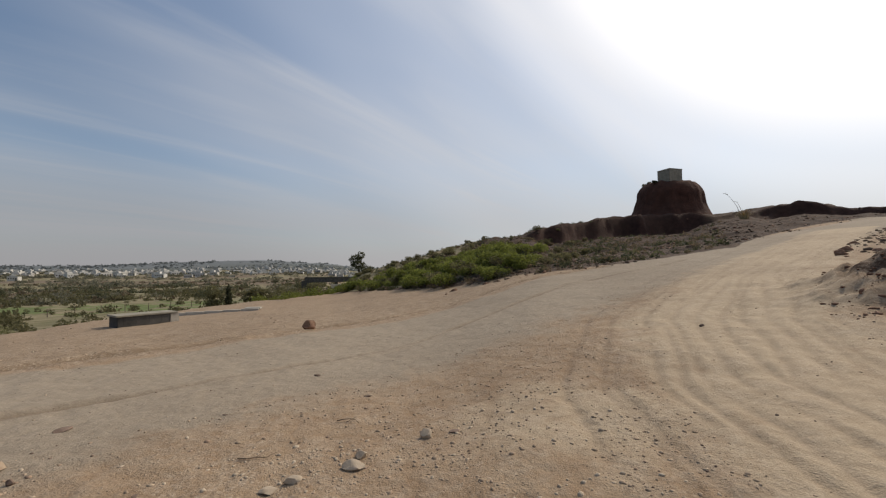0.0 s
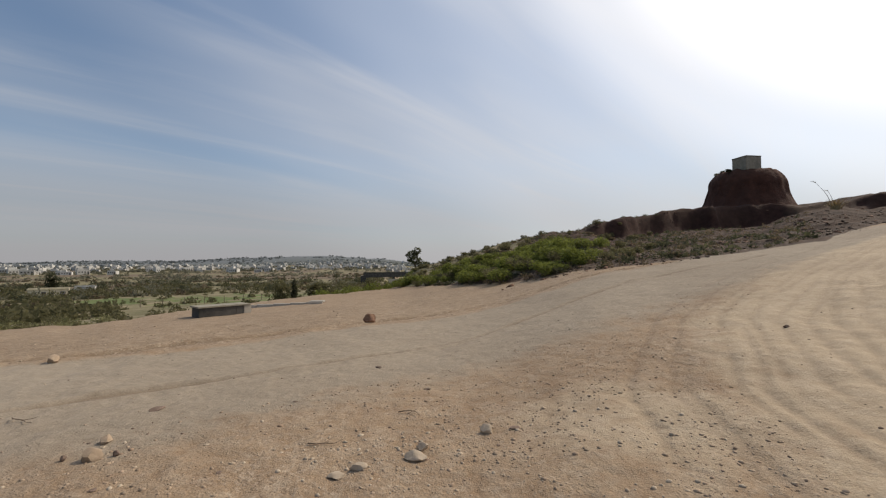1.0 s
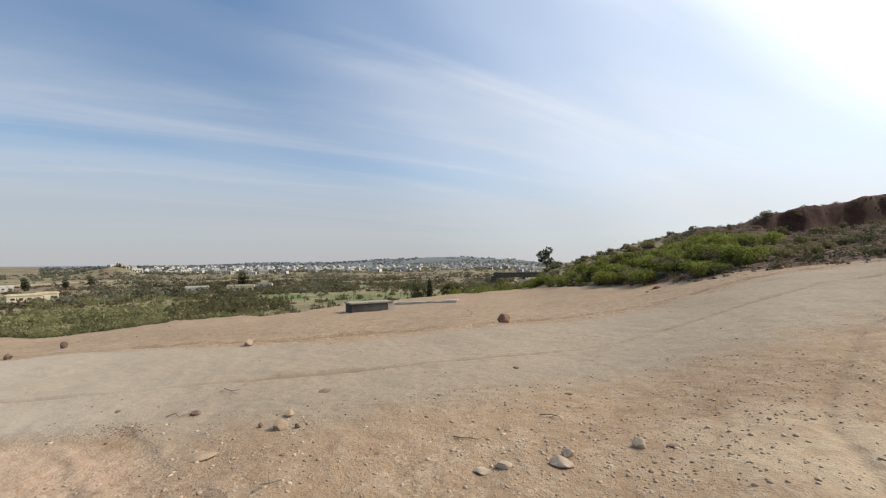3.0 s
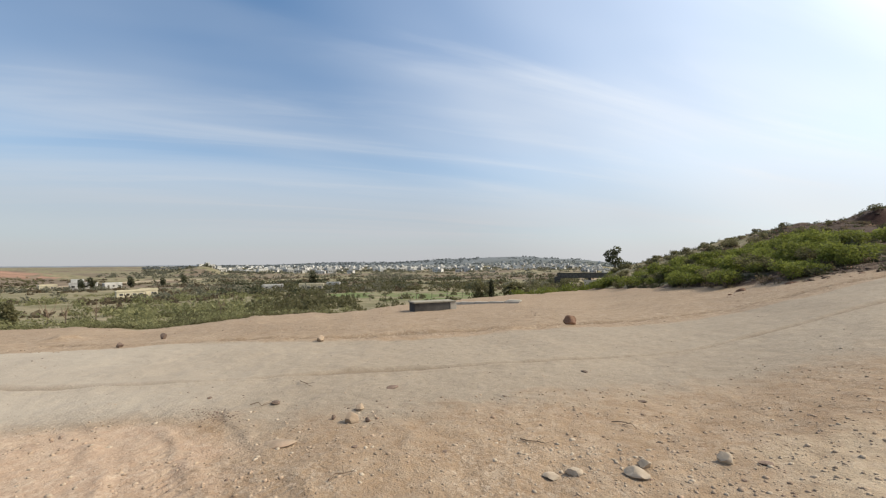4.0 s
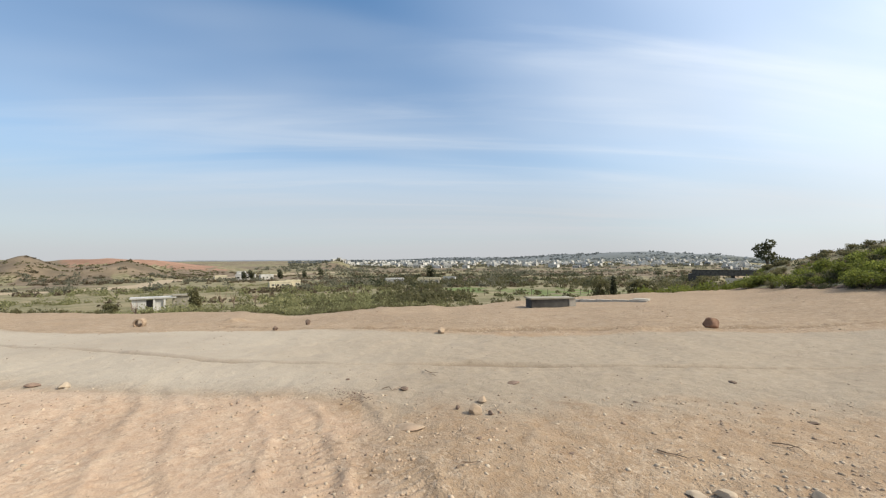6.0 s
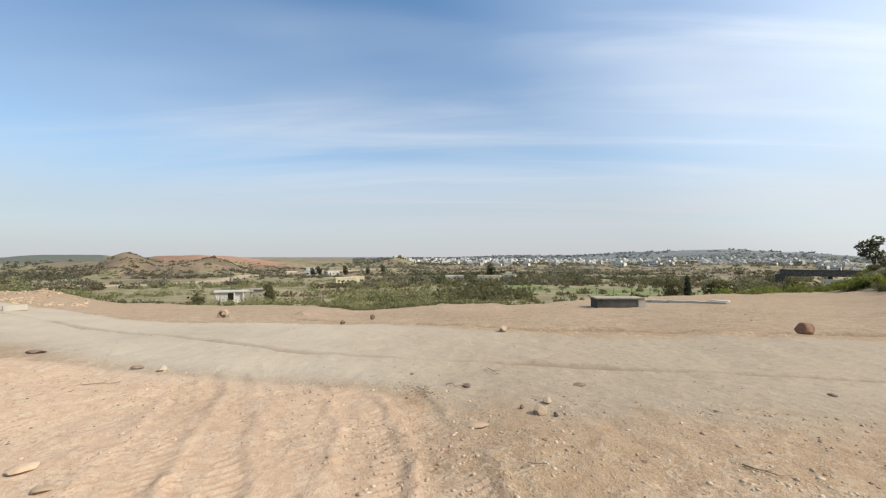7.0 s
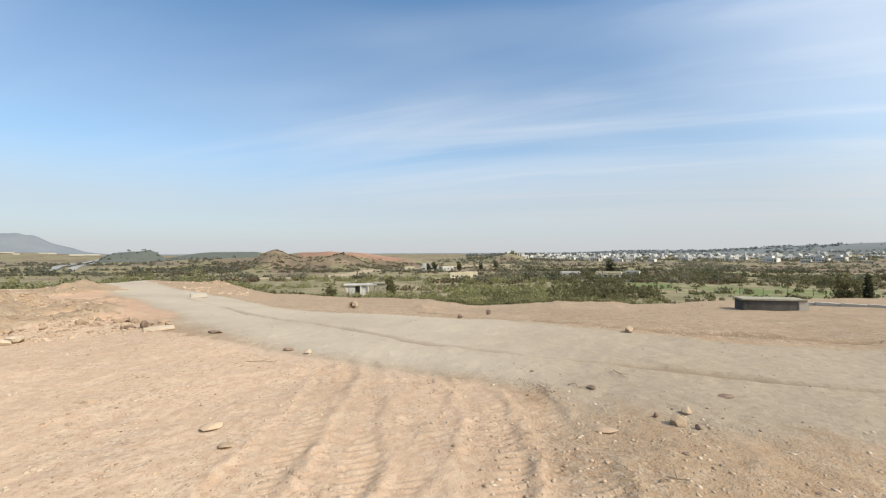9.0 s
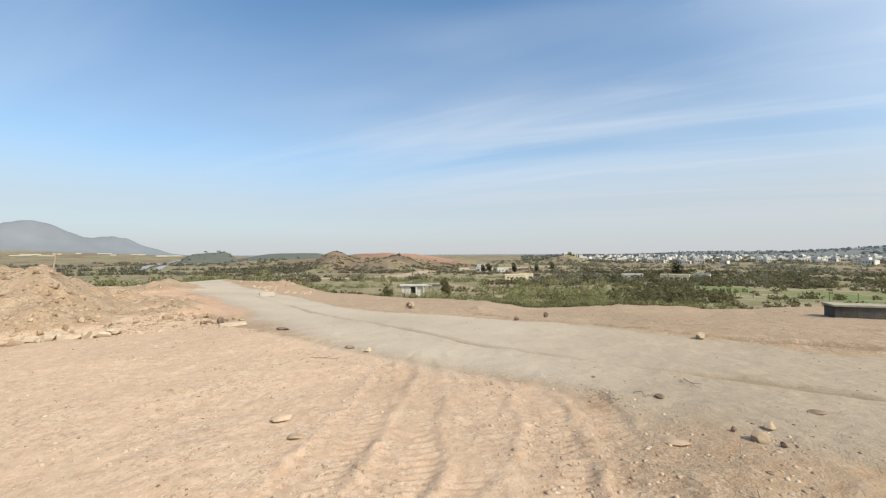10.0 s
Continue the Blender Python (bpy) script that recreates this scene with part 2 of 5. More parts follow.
def material(name, rough=0.9):
    m = bpy.data.materials.new(name)
    m.use_nodes = True
    t = m.node_tree
    b = t.nodes["Principled BSDF"]
    b.inputs["Roughness"].default_value = rough
    b.inputs["Specular IOR Level"].default_value = 0.25
    return m, t, b


def relief(t, b, height, strength, distance):
    n = t.nodes.new("ShaderNodeBump")
    n.inputs["Strength"].default_value, n.inputs["Distance"].default_value = strength, distance
    wire(t, (height, n.inputs["Height"]), (n.outputs[0], b.inputs["Normal"]))


def noise_of(t, scale, detail=4, rough=0.6, coord="Object", distortion=0.0):
    c = t.nodes.new("ShaderNodeTexCoord")
    n = node(t, "ShaderNodeTexNoise", Scale=scale, Detail=detail, Roughness=rough, Distortion=distortion)
    wire(t, (c.outputs[coord], n.inputs["Vector"]))
    return n.outputs["Fac"]


def attribute(t, name):
    n = t.nodes.new("ShaderNodeAttribute")
    n.attribute_name = name
    return n.outputs["Fac"]


def ground_material():
    m, t, b = material("earth", 0.95)
    big, mid, fine, grit = noise_of(t, 0.22, 5), noise_of(t, 1.7, 5, 0.65), noise_of(t, 9.0, 5, 0.7), noise_of(t, 60.0, 3, 0.7)
    soil = mix(t, ramp(t, [(0.35, 0), (0.65, 1)], mid).outputs[0], (0.282, 0.188, 0.112), (0.372, 0.266, 0.168))
    soil = mix(t, ramp(t, [(0.42, 0), (0.62, 0.7)], fine).outputs[0], soil, (0.325, 0.245, 0.168))
    red = mix(t, ramp(t, [(0.35, 0), (0.65, 1)], fine).outputs[0], (0.41, 0.282, 0.188), (0.50, 0.372, 0.265))
    edge = maths(t, "MULTIPLY", maths(t, "SUBTRACT", mid, 0.5), 0.9)

    def soft(name, lo=0.35, hi=0.65):
        return ramp(t, [(lo, 0), (hi, 1)], maths(t, "ADD", attribute(t, name), edge), True).outputs[0]

    c = mix(t, soft("red"), soil, red)
    gravel = mix(t, ramp(t, [(0.35, 0), (0.68, 1)], fine).outputs[0], (0.275, 0.222, 0.16), (0.348, 0.288, 0.215))
    c = mix(t, soft("road", 0.25, 0.75), c, gravel)
    c = mix(t, maths(t, "MULTIPLY", attribute(t, "dust"), 0.7), c, (0.445, 0.385, 0.305))
    pale = mix(t, ramp(t, [(0.3, 0), (0.7, 1)], fine).outputs[0], (0.395, 0.302, 0.20), (0.485, 0.385, 0.267))
    c = mix(t, soft("pale", 0.3, 0.75), c, pale)
    # hillside brown, taken darker than the soil to hold its backlit shade
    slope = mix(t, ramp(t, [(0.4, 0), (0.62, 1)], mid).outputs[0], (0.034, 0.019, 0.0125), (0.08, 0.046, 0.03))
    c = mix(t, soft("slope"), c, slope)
    scrub = mix(t, ramp(t, [(0.38, 0), (0.6, 1)], noise_of(t, 0.12, 6, 0.7)).outputs[0], (0.13, 0.125, 0.058), (0.27, 0.225, 0.135))
    c = mix(t, soft("scrub"), c, scrub)
    spoil = mix(t, ramp(t, [(0.35, 0), (0.65, 1)], fine).outputs[0], (0.262, 0.183, 0.116), (0.362, 0.27, 0.18))
    c = mix(t, soft("spoil"), c, spoil)
    # red clay of the cut, near black because its shade is in the colour
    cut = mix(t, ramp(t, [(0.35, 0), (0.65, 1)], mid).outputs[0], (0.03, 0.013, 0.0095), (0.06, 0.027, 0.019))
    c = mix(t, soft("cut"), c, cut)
    c = mix(t, soft("orange"), c, mix(t, fine, (0.39, 0.25, 0.165), (0.50, 0.345, 0.24)))
    clay = mix(t, ramp(t, [(0.4, 0), (0.65, 1)], noise_of(t, 0.03, 6, 0.65)).outputs[0], (0.13, 0.10, 0.065), (0.225, 0.17, 0.112))
    c = mix(t, soft("bare"), c, clay)
    c = mix(t, soft("redhill"), c, mix(t, ramp(t, [(0.35, 0), (0.65, 1)], noise_of(t, 0.02, 6, 0.7)).outputs[0], (0.20, 0.115, 0.075), (0.36, 0.215, 0.145)))
    c = mix(t, ramp(t, [(0.3, 0), (0.7, 1)], attribute(t, "strip")).outputs[0], c, mix(t, big, (0.30, 0.23, 0.15), (0.42, 0.34, 0.24)))
    field = mix(t, ramp(t, [(0.35, 0), (0.65, 1)], noise_of(t, 0.3, 5)).outputs[0], (0.10, 0.135, 0.04), (0.155, 0.185, 0.065))
    c = mix(t, ramp(t, [(0.4, 0), (0.6, 1)], attribute(t, "field")).outputs[0], c, field)
    wood = mix(t, noise_of(t, 0.05, 5), (0.07, 0.08, 0.07), (0.13, 0.14, 0.115))
    c = mix(t, ramp(t, [(0.4, 0), (0.6, 1)], attribute(t, "wood")).outputs[0], c, wood)
    # far ridges and mountains blue-grey: haze mixed into the ground colour
    hazed_hills = mix(t, noise_of(t, 0.006, 5), (0.15, 0.172, 0.195), (0.215, 0.232, 0.25))
    c = mix(t, ramp(t, [(0.2, 0), (0.8, 1)], attribute(t, "distant")).outputs[0], c, hazed_hills)
    # a pale broken crust, dark ruts, stains and damp patches, then grit
    crust = maths(t, "MULTIPLY", ramp(t, [(0.50, 0), (0.58, 1)], noise_of(t, 3.2, 8, 0.72)).outputs[0], maths(t, "SUBTRACT", 1.0, maths(t, "MAXIMUM", attribute(t, "far"), maths(t, "MULTIPLY", attribute(t, "road"), 0.85))))
    rough_patch = maths(t, "MULTIPLY", ramp(t, [(0.44, 0.15), (0.58, 1)], noise_of(t, 0.8, 5, 0.65)).outputs[0], maths(t, "SUBTRACT", 1.0, maths(t, "MULTIPLY", maths(t, "MAXIMUM", attribute(t, "road"), attribute(t, "pale")), 0.85)))
    rough_patch = maths(t, "MULTIPLY", rough_patch, maths(t, "SUBTRACT", 1.0, attribute(t, "far")))
    c = mix(t, maths(t, "MULTIPLY", crust, 0.28), c, (0.50, 0.40, 0.29))
    c = mix(t, maths(t, "MULTIPLY", attribute(t, "rut"), 0.65), c, (0.17, 0.118, 0.075))
    cells = node(t, "ShaderNodeTexVoronoi", Scale=38.0, Randomness=1.0)
    here = t.nodes.new("ShaderNodeTexCoord")
    wire(t, (here.outputs["Object"], cells.inputs["Vector"]))
    shade = t.nodes.new("ShaderNodeSeparateColor")
    wire(t, (cells.outputs["Color"], shade.inputs[0]))
    c = mix(t, maths(t, "MULTIPLY", ramp(t, [(0.80, 0), (0.84, 1)], shade.outputs[0]).outputs[0], maths(t, "MULTIPLY", rough_patch, 0.3)), c, (0.12, 0.085, 0.06))
    c = mix(t, maths(t, "MULTIPLY", ramp(t, [(0.80, 0), (0.84, 1)], shade.outputs[1]).outputs[0], maths(t, "MULTIPLY", rough_patch, 0.3)), c, (0.58, 0.48, 0.37))
    c = mix(t, ramp(t, [(0.45, 0), (0.75, 0.35)], big).outputs[0], c, mix(t, 0.75, c, (0.12, 0.08, 0.05)))
    c = mix(t, 0.22, c, ramp(t, [(0.30, 0.12), (0.5, 0.45), (0.72, 0.85)], grit).outputs[0], "SOFT_LIGHT")
    wire(t, (c, b.inputs["Base Color"]))
    v = node(t, "ShaderNodeTexVoronoi", Scale=26.0, Randomness=1.0)
    co = t.nodes.new("ShaderNodeTexCoord")
    wire(t, (co.outputs["Object"], v.inputs["Vector"]))
    peb = ramp(t, [(0.0, 1.0), (0.35, 0.0)], v.outputs["Distance"]).outputs[0]
    peb = maths(t, "MULTIPLY", peb, ramp(t, [(0.5, 0), (0.6, 1)], mid).outputs[0])
    h = maths(t, "ADD", maths(t, "MULTIPLY", fine, 1.0), maths(t, "ADD", maths(t, "MULTIPLY", grit, 0.35), maths(t, "MULTIPLY", peb, 0.25)))
    calm = maths(t, "SUBTRACT", 1.0, maths(t, "MULTIPLY", maths(t, "MAXIMUM", attribute(t, "pale"), maths(t, "MAXIMUM", attribute(t, "road"), attribute(t, "red"))), 0.55))
    relief(t, b, maths(t, "MULTIPLY", h, calm), 0.9, 0.045)
    return m


def plain(name, dark, light, scale, rough=0.9, bump_size=0.01, strength=0.5, vary=0.25, stain=None):
    """A surface of two tones in grain and patches, varied from piece to piece."""
    m, t, b = material(name, rough)
    f = noise_of(t, scale, 6, 0.65)
    c = mix(t, ramp(t, [(0.33, 0), (0.67, 1)], f).outputs[0], dark, light)
    if stain:
        c = mix(t, ramp(t, [(0.5, 0), (0.72, 0.8)], noise_of(t, scale * 0.22, 5, 0.7)).outputs[0], c, stain)
    i = t.nodes.new("ShaderNodeObjectInfo")
    g = t.nodes.new("ShaderNodeNewGeometry")
    r = maths(t, "FRACT", maths(t, "ADD", i.outputs["Random"], g.outputs["Random Per Island"]))
    hsv = t.nodes.new("ShaderNodeHueSaturation")
    wire(t, (c, hsv.inputs["Color"]), (maths(t, "ADD", maths(t, "MULTIPLY", r, 2 * vary), 1 - vary), hsv.inputs["Value"]), (hsv.outputs[0], b.inputs["Base Color"]))
    if bump_size:
        relief(t, b, noise_of(t, scale * 2.5, 5, 0.7), strength, bump_size)
    return m


def leaf_material(name, dark, light, vary=0.35):
    m, t, b = material(name, 0.65)
    g = t.nodes.new("ShaderNodeNewGeometry")
    i = t.nodes.new("ShaderNodeObjectInfo")
    c = mix(t, g.outputs["Random Per Island"], dark, light)
    c = mix(t, ramp(t, [(0.35, 0), (0.65, 0.6)], noise_of(t, 0.35, 4)).outputs[0], c, tuple(0.75 * k for k in dark))
    hsv = t.nodes.new("ShaderNodeHueSaturation")
    wire(t, (c, hsv.inputs["Color"]), (maths(t, "ADD", maths(t, "MULTIPLY", i.outputs["Random"], vary), 1 - vary / 2), hsv.inputs["Value"]))
    tr = t.nodes.new("ShaderNodeBsdfTranslucent")
    add = t.nodes.new("ShaderNodeMixShader")
    add.inputs[0].default_value = 0.55
    out = t.nodes["Material Output"]
    wire(t, (hsv.outputs[0], b.inputs["Base Color"]), (hsv.outputs[0], tr.inputs[0]), (b.outputs[0], add.inputs[1]), (tr.outputs[0], add.inputs[2]), (add.outputs[0], out.inputs[0]))
    return m


EARTH = ground_material()
STONE = plain("grey_stone", (0.28, 0.205, 0.138), (0.42, 0.325, 0.232), 9.0, 0.9, 0.012, 0.6, 0.25, (0.34, 0.22, 0.15))
RED_STONE = plain("red_stone", (0.15, 0.083, 0.053), (0.28, 0.165, 0.108), 7.0, 0.9, 0.02, 0.7, 0.15)
DARK_STONE = plain("dark_stone", (0.13, 0.09, 0.068), (0.24, 0.17, 0.128), 9.0, 0.9, 0.015, 0.7, 0.2)
PALE_STONE = plain("pale_stone", (0.35, 0.275, 0.195), (0.47, 0.385, 0.29), 6.0, 0.9, 0.015, 0.6, 0.15)
SPOIL_STONE = plain("buff_rubble", (0.24, 0.17, 0.115), (0.36, 0.27, 0.19), 5.0, 0.9, 0.015, 0.6, 0.25)
# hill rock toned below the other stone, backlit shade included
HILL_STONE = plain("shaded_brown_rock", (0.06, 0.04, 0.027), (0.145, 0.10, 0.068), 3.0, 0.9, 0.02, 0.6, 0.3)
# red earth with the shade of its backlit face in the colour
CUT_EARTH = plain("shaded_red_earth", (0.045, 0.018, 0.012), (0.10, 0.043, 0.028), 0.9, 0.95, 0.15, 0.9, 0.05, (0.08, 0.04, 0.028))
CONCRETE = plain("weathered_concrete", (0.21, 0.19, 0.145), (0.33, 0.30, 0.235), 2.5, 0.9, 0.01, 0.5, 0.1, (0.13, 0.12, 0.10))
NEW_CONCRETE = plain("pale_concrete", (0.36, 0.33, 0.28), (0.48, 0.44, 0.375), 2.5, 0.9, 0.01, 0.5, 0.1, (0.36, 0.30, 0.23))
DARK_CONCRETE = plain("dark_concrete", (0.05, 0.047, 0.042), (0.115, 0.107, 0.095), 1.2, 0.9, 0.02, 0.5, 0.1)
PLASTER = plain("whitewashed_plaster", (0.40, 0.39, 0.36), (0.62, 0.605, 0.565), 0.5, 0.85, 0.0, 0.0, 0.22, (0.40, 0.36, 0.30))
CREAM = plain("cream_plaster", (0.50, 0.44, 0.30), (0.62, 0.56, 0.41), 0.6, 0.85, 0.0, 0.0, 0.12, (0.40, 0.34, 0.25))
HOLE = plain("dark_opening", (0.03, 0.03, 0.03), (0.06, 0.055, 0.05), 1.0, 0.5, 0.0, 0.0, 0.3)
BARK = plain("bark", (0.10, 0.075, 0.055), (0.19, 0.15, 0.115), 8.0, 0.95, 0.02, 0.8, 0.15)
TWIG = plain("dry_twig", (0.16, 0.11, 0.075), (0.28, 0.21, 0.15), 14.0, 0.95, 0.004, 0.5, 0.2)
STRAW = plain("dry_grass", (0.30, 0.23, 0.12), (0.46, 0.37, 0.21), 5.0, 0.9, 0.0, 0.0, 0.25)
TARMAC = plain("pale_carriageway", (0.22, 0.215, 0.205), (0.31, 0.30, 0.285), 0.05, 0.9, 0.0, 0.0, 0.05)
LEAF_BRIGHT = leaf_material("fresh_leaves", (0.125, 0.148, 0.03), (0.25, 0.272, 0.066))
LEAF_OLIVE = leaf_material("olive_leaves", (0.115, 0.108, 0.05), (0.25, 0.23, 0.115))
LEAF_DARK = leaf_material("dark_leaves", (0.06, 0.065, 0.035), (0.145, 0.145, 0.078))
# olive paled to grey-green: the valley's haze is put into these leaves
LEAF_FAR = leaf_material("hazed_green_leaves", (0.13, 0.128, 0.085), (0.25, 0.232, 0.16))
# leaf colour of the far ridge, blue-grey with haze painted in
LEAF_HAZED = leaf_material("hazed_blue_leaves", (0.16, 0.18, 0.175), (0.25, 0.265, 0.26))
LEAF_SAGE = leaf_material("sage_leaves", (0.20, 0.20, 0.085), (0.40, 0.38, 0.19))
LEAF_BROWN = leaf_material("dry_scrub", (0.11, 0.085, 0.052), (0.25, 0.195, 0.12))

# ---- ground and road ----


def mesh_of(name, verts, faces, mat, smooth=False):
    me = bpy.data.meshes.new(name)
    me.from_pydata([tuple(v) for v in verts], [], [tuple(f) for f in faces])
    if mat:
        me.materials.append(mat)
    if smooth:
        me.polygons.foreach_set("use_smooth", [True] * len(me.polygons))
    me.update()
    return me


def grid_mesh(name, co, quads, masks, mat):
    used, inverse = np.unique(quads, return_inverse=True)
    q = inverse.reshape(quads.shape)
    me = bpy.data.meshes.new(name)
    me.vertices.add(len(used))
    me.vertices.foreach_set("co", co[used].astype(np.float32).ravel())
    me.loops.add(q.size)
    me.loops.foreach_set("vertex_index", q.astype(np.int32).ravel())
    me.polygons.add(len(q))
    me.polygons.foreach_set("loop_start", np.arange(0, q.size, 4, dtype=np.int32))
    me.polygons.foreach_set("use_smooth", np.ones(len(q), bool))
    me.update(calc_edges=True)
    for key, values in masks.items():
        me.attributes.new(key, "FLOAT", "POINT").data.foreach_set("value", values[used].astype(np.float32))
    me.materials.append(mat)
    return new(name, me)


def build_ground():
    azs = np.radians(np.concatenate([np.arange(-62, 142, 0.32), np.arange(142, 298, 4.0)]))
    ds = np.concatenate([[0.002, 0.3, 0.6, 0.9], np.geomspace(1.15, 60, 620), np.arange(60.35, 86, 0.35), np.geomspace(87, 4700, 162)])
    D, A = np.meshgrid(ds, azs, indexing="ij")
    x, y = -np.sin(A) * D, np.cos(A) * D
    z, k = lie(x, y)
    d, az = k["d"], k["az"]
    lump = fbm(x / 4.0, y / 4.0, 4, 81)
    valley = k["left"] * ease(-3, 5, d - k["brow"] + 6 * lump) * (1 - k["on_hill"])
    near_half = np.where(az > 60, np.interp(d, [6, 10, 15, 40], [2.4, 1.9, 1.1, 1.1]), 2.5)
    on_road = 1 - ease(np.where(k["beyond"] > 0, 2.0, near_half - np.where(az > 60, 0.8, 1.4)), np.where(k["beyond"] > 0, 2.8, near_half + np.where(az > 60, 0.7, 2.0)), k["road"] + 0.8 * lump)
    masks = {
        "road": on_road * (d < 200),
        "pale": np.maximum((1 - ease(0.7, 2.3, k["track"] + 0.7 * lump)) * (0.86 + 0.14 * np.cos(k["track"] * 4 + 5 * lump)), np.maximum(0.75 * bump(np.hypot(x - 1.27, y - 4.41), 0, 1.5), 0.95 * bump(off_line(x, y, [(-13.97, 8.98), (-14.63, 11.56), (-16.28, 14.77), (-16.06, 16.93)])[0], 0, 0.5))) * (d < 90),
        "red": np.clip(ease(42, 88, az + 16 * lump) * (1 - ease(140, 176, az)) * ease(1.9, 2.8, k["road"]) * (1 - valley) * (1 - 0.8 * k["heap"]) + 0.8 * bump(np.hypot(x + 0.97, y - 4.01), 0, 1.6) * 0.4, 0, 1),
        "spoil": np.clip(k["heap"] * (x < 0) + k["beyond"] * (1 - k["on_hill"]) * ease(2.1, 2.6, k["road"] + 0.3 * lump) * (1 - valley) * (az < 110) * (az > -12) * (d < 90) , 0, 1),
        "dust": on_road * ease(45, 78, az + 12 * lump) * (d < 120),
        "rut": np.clip(k["rut"] * (d < 45) + 0.38 * k["lanes"] + 0.34 * k["lines"], 0, 1),
        "far": ease(14, 40, d),
        "orange": np.clip(bump(off_line(x, y, [(-13.72, -4.12), (-20.39, -7.17), (-33.59, -10.92)])[0] + 1.2 * lump, 0, 2.4), 0, 1) * (1 - on_road) * (1 - 0.8 * k["heap"]),
        "redhill": ease(76, 80, az + 4 * lump) * (1 - ease(91, 94, az)) * ease(560, 610, d + 60 * lump) * (1 - ease(900, 950, d)),
        "strip": np.clip(1.3 * bump(off_line(x, y, STRIP)[0] + 4 * lump, 0, 7), 0, 1),
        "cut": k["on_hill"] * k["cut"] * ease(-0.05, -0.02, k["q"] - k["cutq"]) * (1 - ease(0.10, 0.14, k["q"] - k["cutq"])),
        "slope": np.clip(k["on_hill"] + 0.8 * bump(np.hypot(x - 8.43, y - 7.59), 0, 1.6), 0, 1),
        "scrub": np.maximum(valley * (1 - 0.75 * bump(d, 33, 6) * bump(az, 45, 14)), k["on_hill"] * ease(-12, 2, az + 8 * lump) * ease(0.02, 0.15, k["q"])),
        "bare": np.clip(valley * ease(230, 330, d + 90 * fbm(x / 60.0, y / 60.0, 3, 82)) * ease(0.0, 0.12, fbm(x / 110.0, y / 60.0, 4, 83)) + 0.9 * bump(az, 91, 14) * ease(380, 430, d) * (1 - ease(900, 1000, d)) * (az > 60) * (1 - bump(az, 84, 8) * ease(540, 600, d)), 0, 1),
        "field": np.clip(bump(az, 33, 8.0) ** 0.25 * bump(d, 135, 26) ** 0.4 * (1.2 + 3 * lump) + bump(az, 47, 3.0) * bump(d, 150, 22) * 1.5 + bump(az, 60, 6) * bump(d, 92, 12) * 1.1 - 0.5, 0, 1) * (az > 20) * (az < 75),
        "wood": ease(980, 1060, d) * (1 - ease(1500, 1700, d)) * ease(94, 100, az) * (1 - ease(114, 116, az)) + ease(2100, 2400, d) * (1 - ease(3400, 3600, d)) * (az < 60) * 0.9,
        # strength of the painted haze, growing with distance
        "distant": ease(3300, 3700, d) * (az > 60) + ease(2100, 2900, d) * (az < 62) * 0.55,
    }
    co = np.stack([x, y, z], -1).reshape(-1, 3)
    n, m = x.shape
    i, j = np.meshgrid(np.arange(n - 1), np.arange(m), indexing="ij")
    a, b = i * m + j, i * m + (j + 1) % m
    quads = np.stack([a, a + m, b + m, b], -1).reshape(-1, 4)[:, ::-1]
    flat = {key: np.clip(v, 0, 1).ravel() for key, v in masks.items()}
    middle = (on_road * (d < 90)).ravel()[quads].mean(1) > 0.5
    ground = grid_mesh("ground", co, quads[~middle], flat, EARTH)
    road = grid_mesh("road", co, quads[middle], flat, EARTH)
    tagged(ground, "bare reddish earth falling away to a scrubby valley", "ground", kind="structure")
    tagged(road, "dusty grey gravel road with wheel ruts", "road", kind="structure")


build_ground()

# ---- builders ----


def part(name, bm, mat, parent, label=""):
    me = bpy.data.meshes.new(name)
    bm.to_mesh(me)
    bm.free()
    me.materials.append(mat)
    ob = new(name, me)
    ob.parent = parent
    if label:
        tagged(ob, label)
    return ob


def thing(name, x, y, z, label, category, group="", turn=0.0):
    ob = new(name)
    ob.matrix_basis = pose(x, y, z, 0, 0, turn)
    return tagged(ob, label, category, group)


def box(w, d, h, x=0.0, y=0.0, z=0.0, bevel=0.0, bm=None):
    """A box of that size standing on z."""
    bm = bm or bmesh.new()
    made = bmesh.ops.create_cube(bm, size=1, matrix=Matrix.Translation((x, y, z + h / 2)) @ Matrix.Diagonal((w, d, h, 1)))
    if bevel:
        edges = list({e for v in made["verts"] for e in v.link_edges})
        bmesh.ops.bevel(bm, geom=edges, offset=bevel, segments=2, affect="EDGES")
    return bm


def rough(bm, size, amount, seed):
    for v in bm.verts:
        v.co += noise.noise_vector(v.co / size + Vector((seed * 3.1, seed * 1.7, seed))) * amount
    return bm


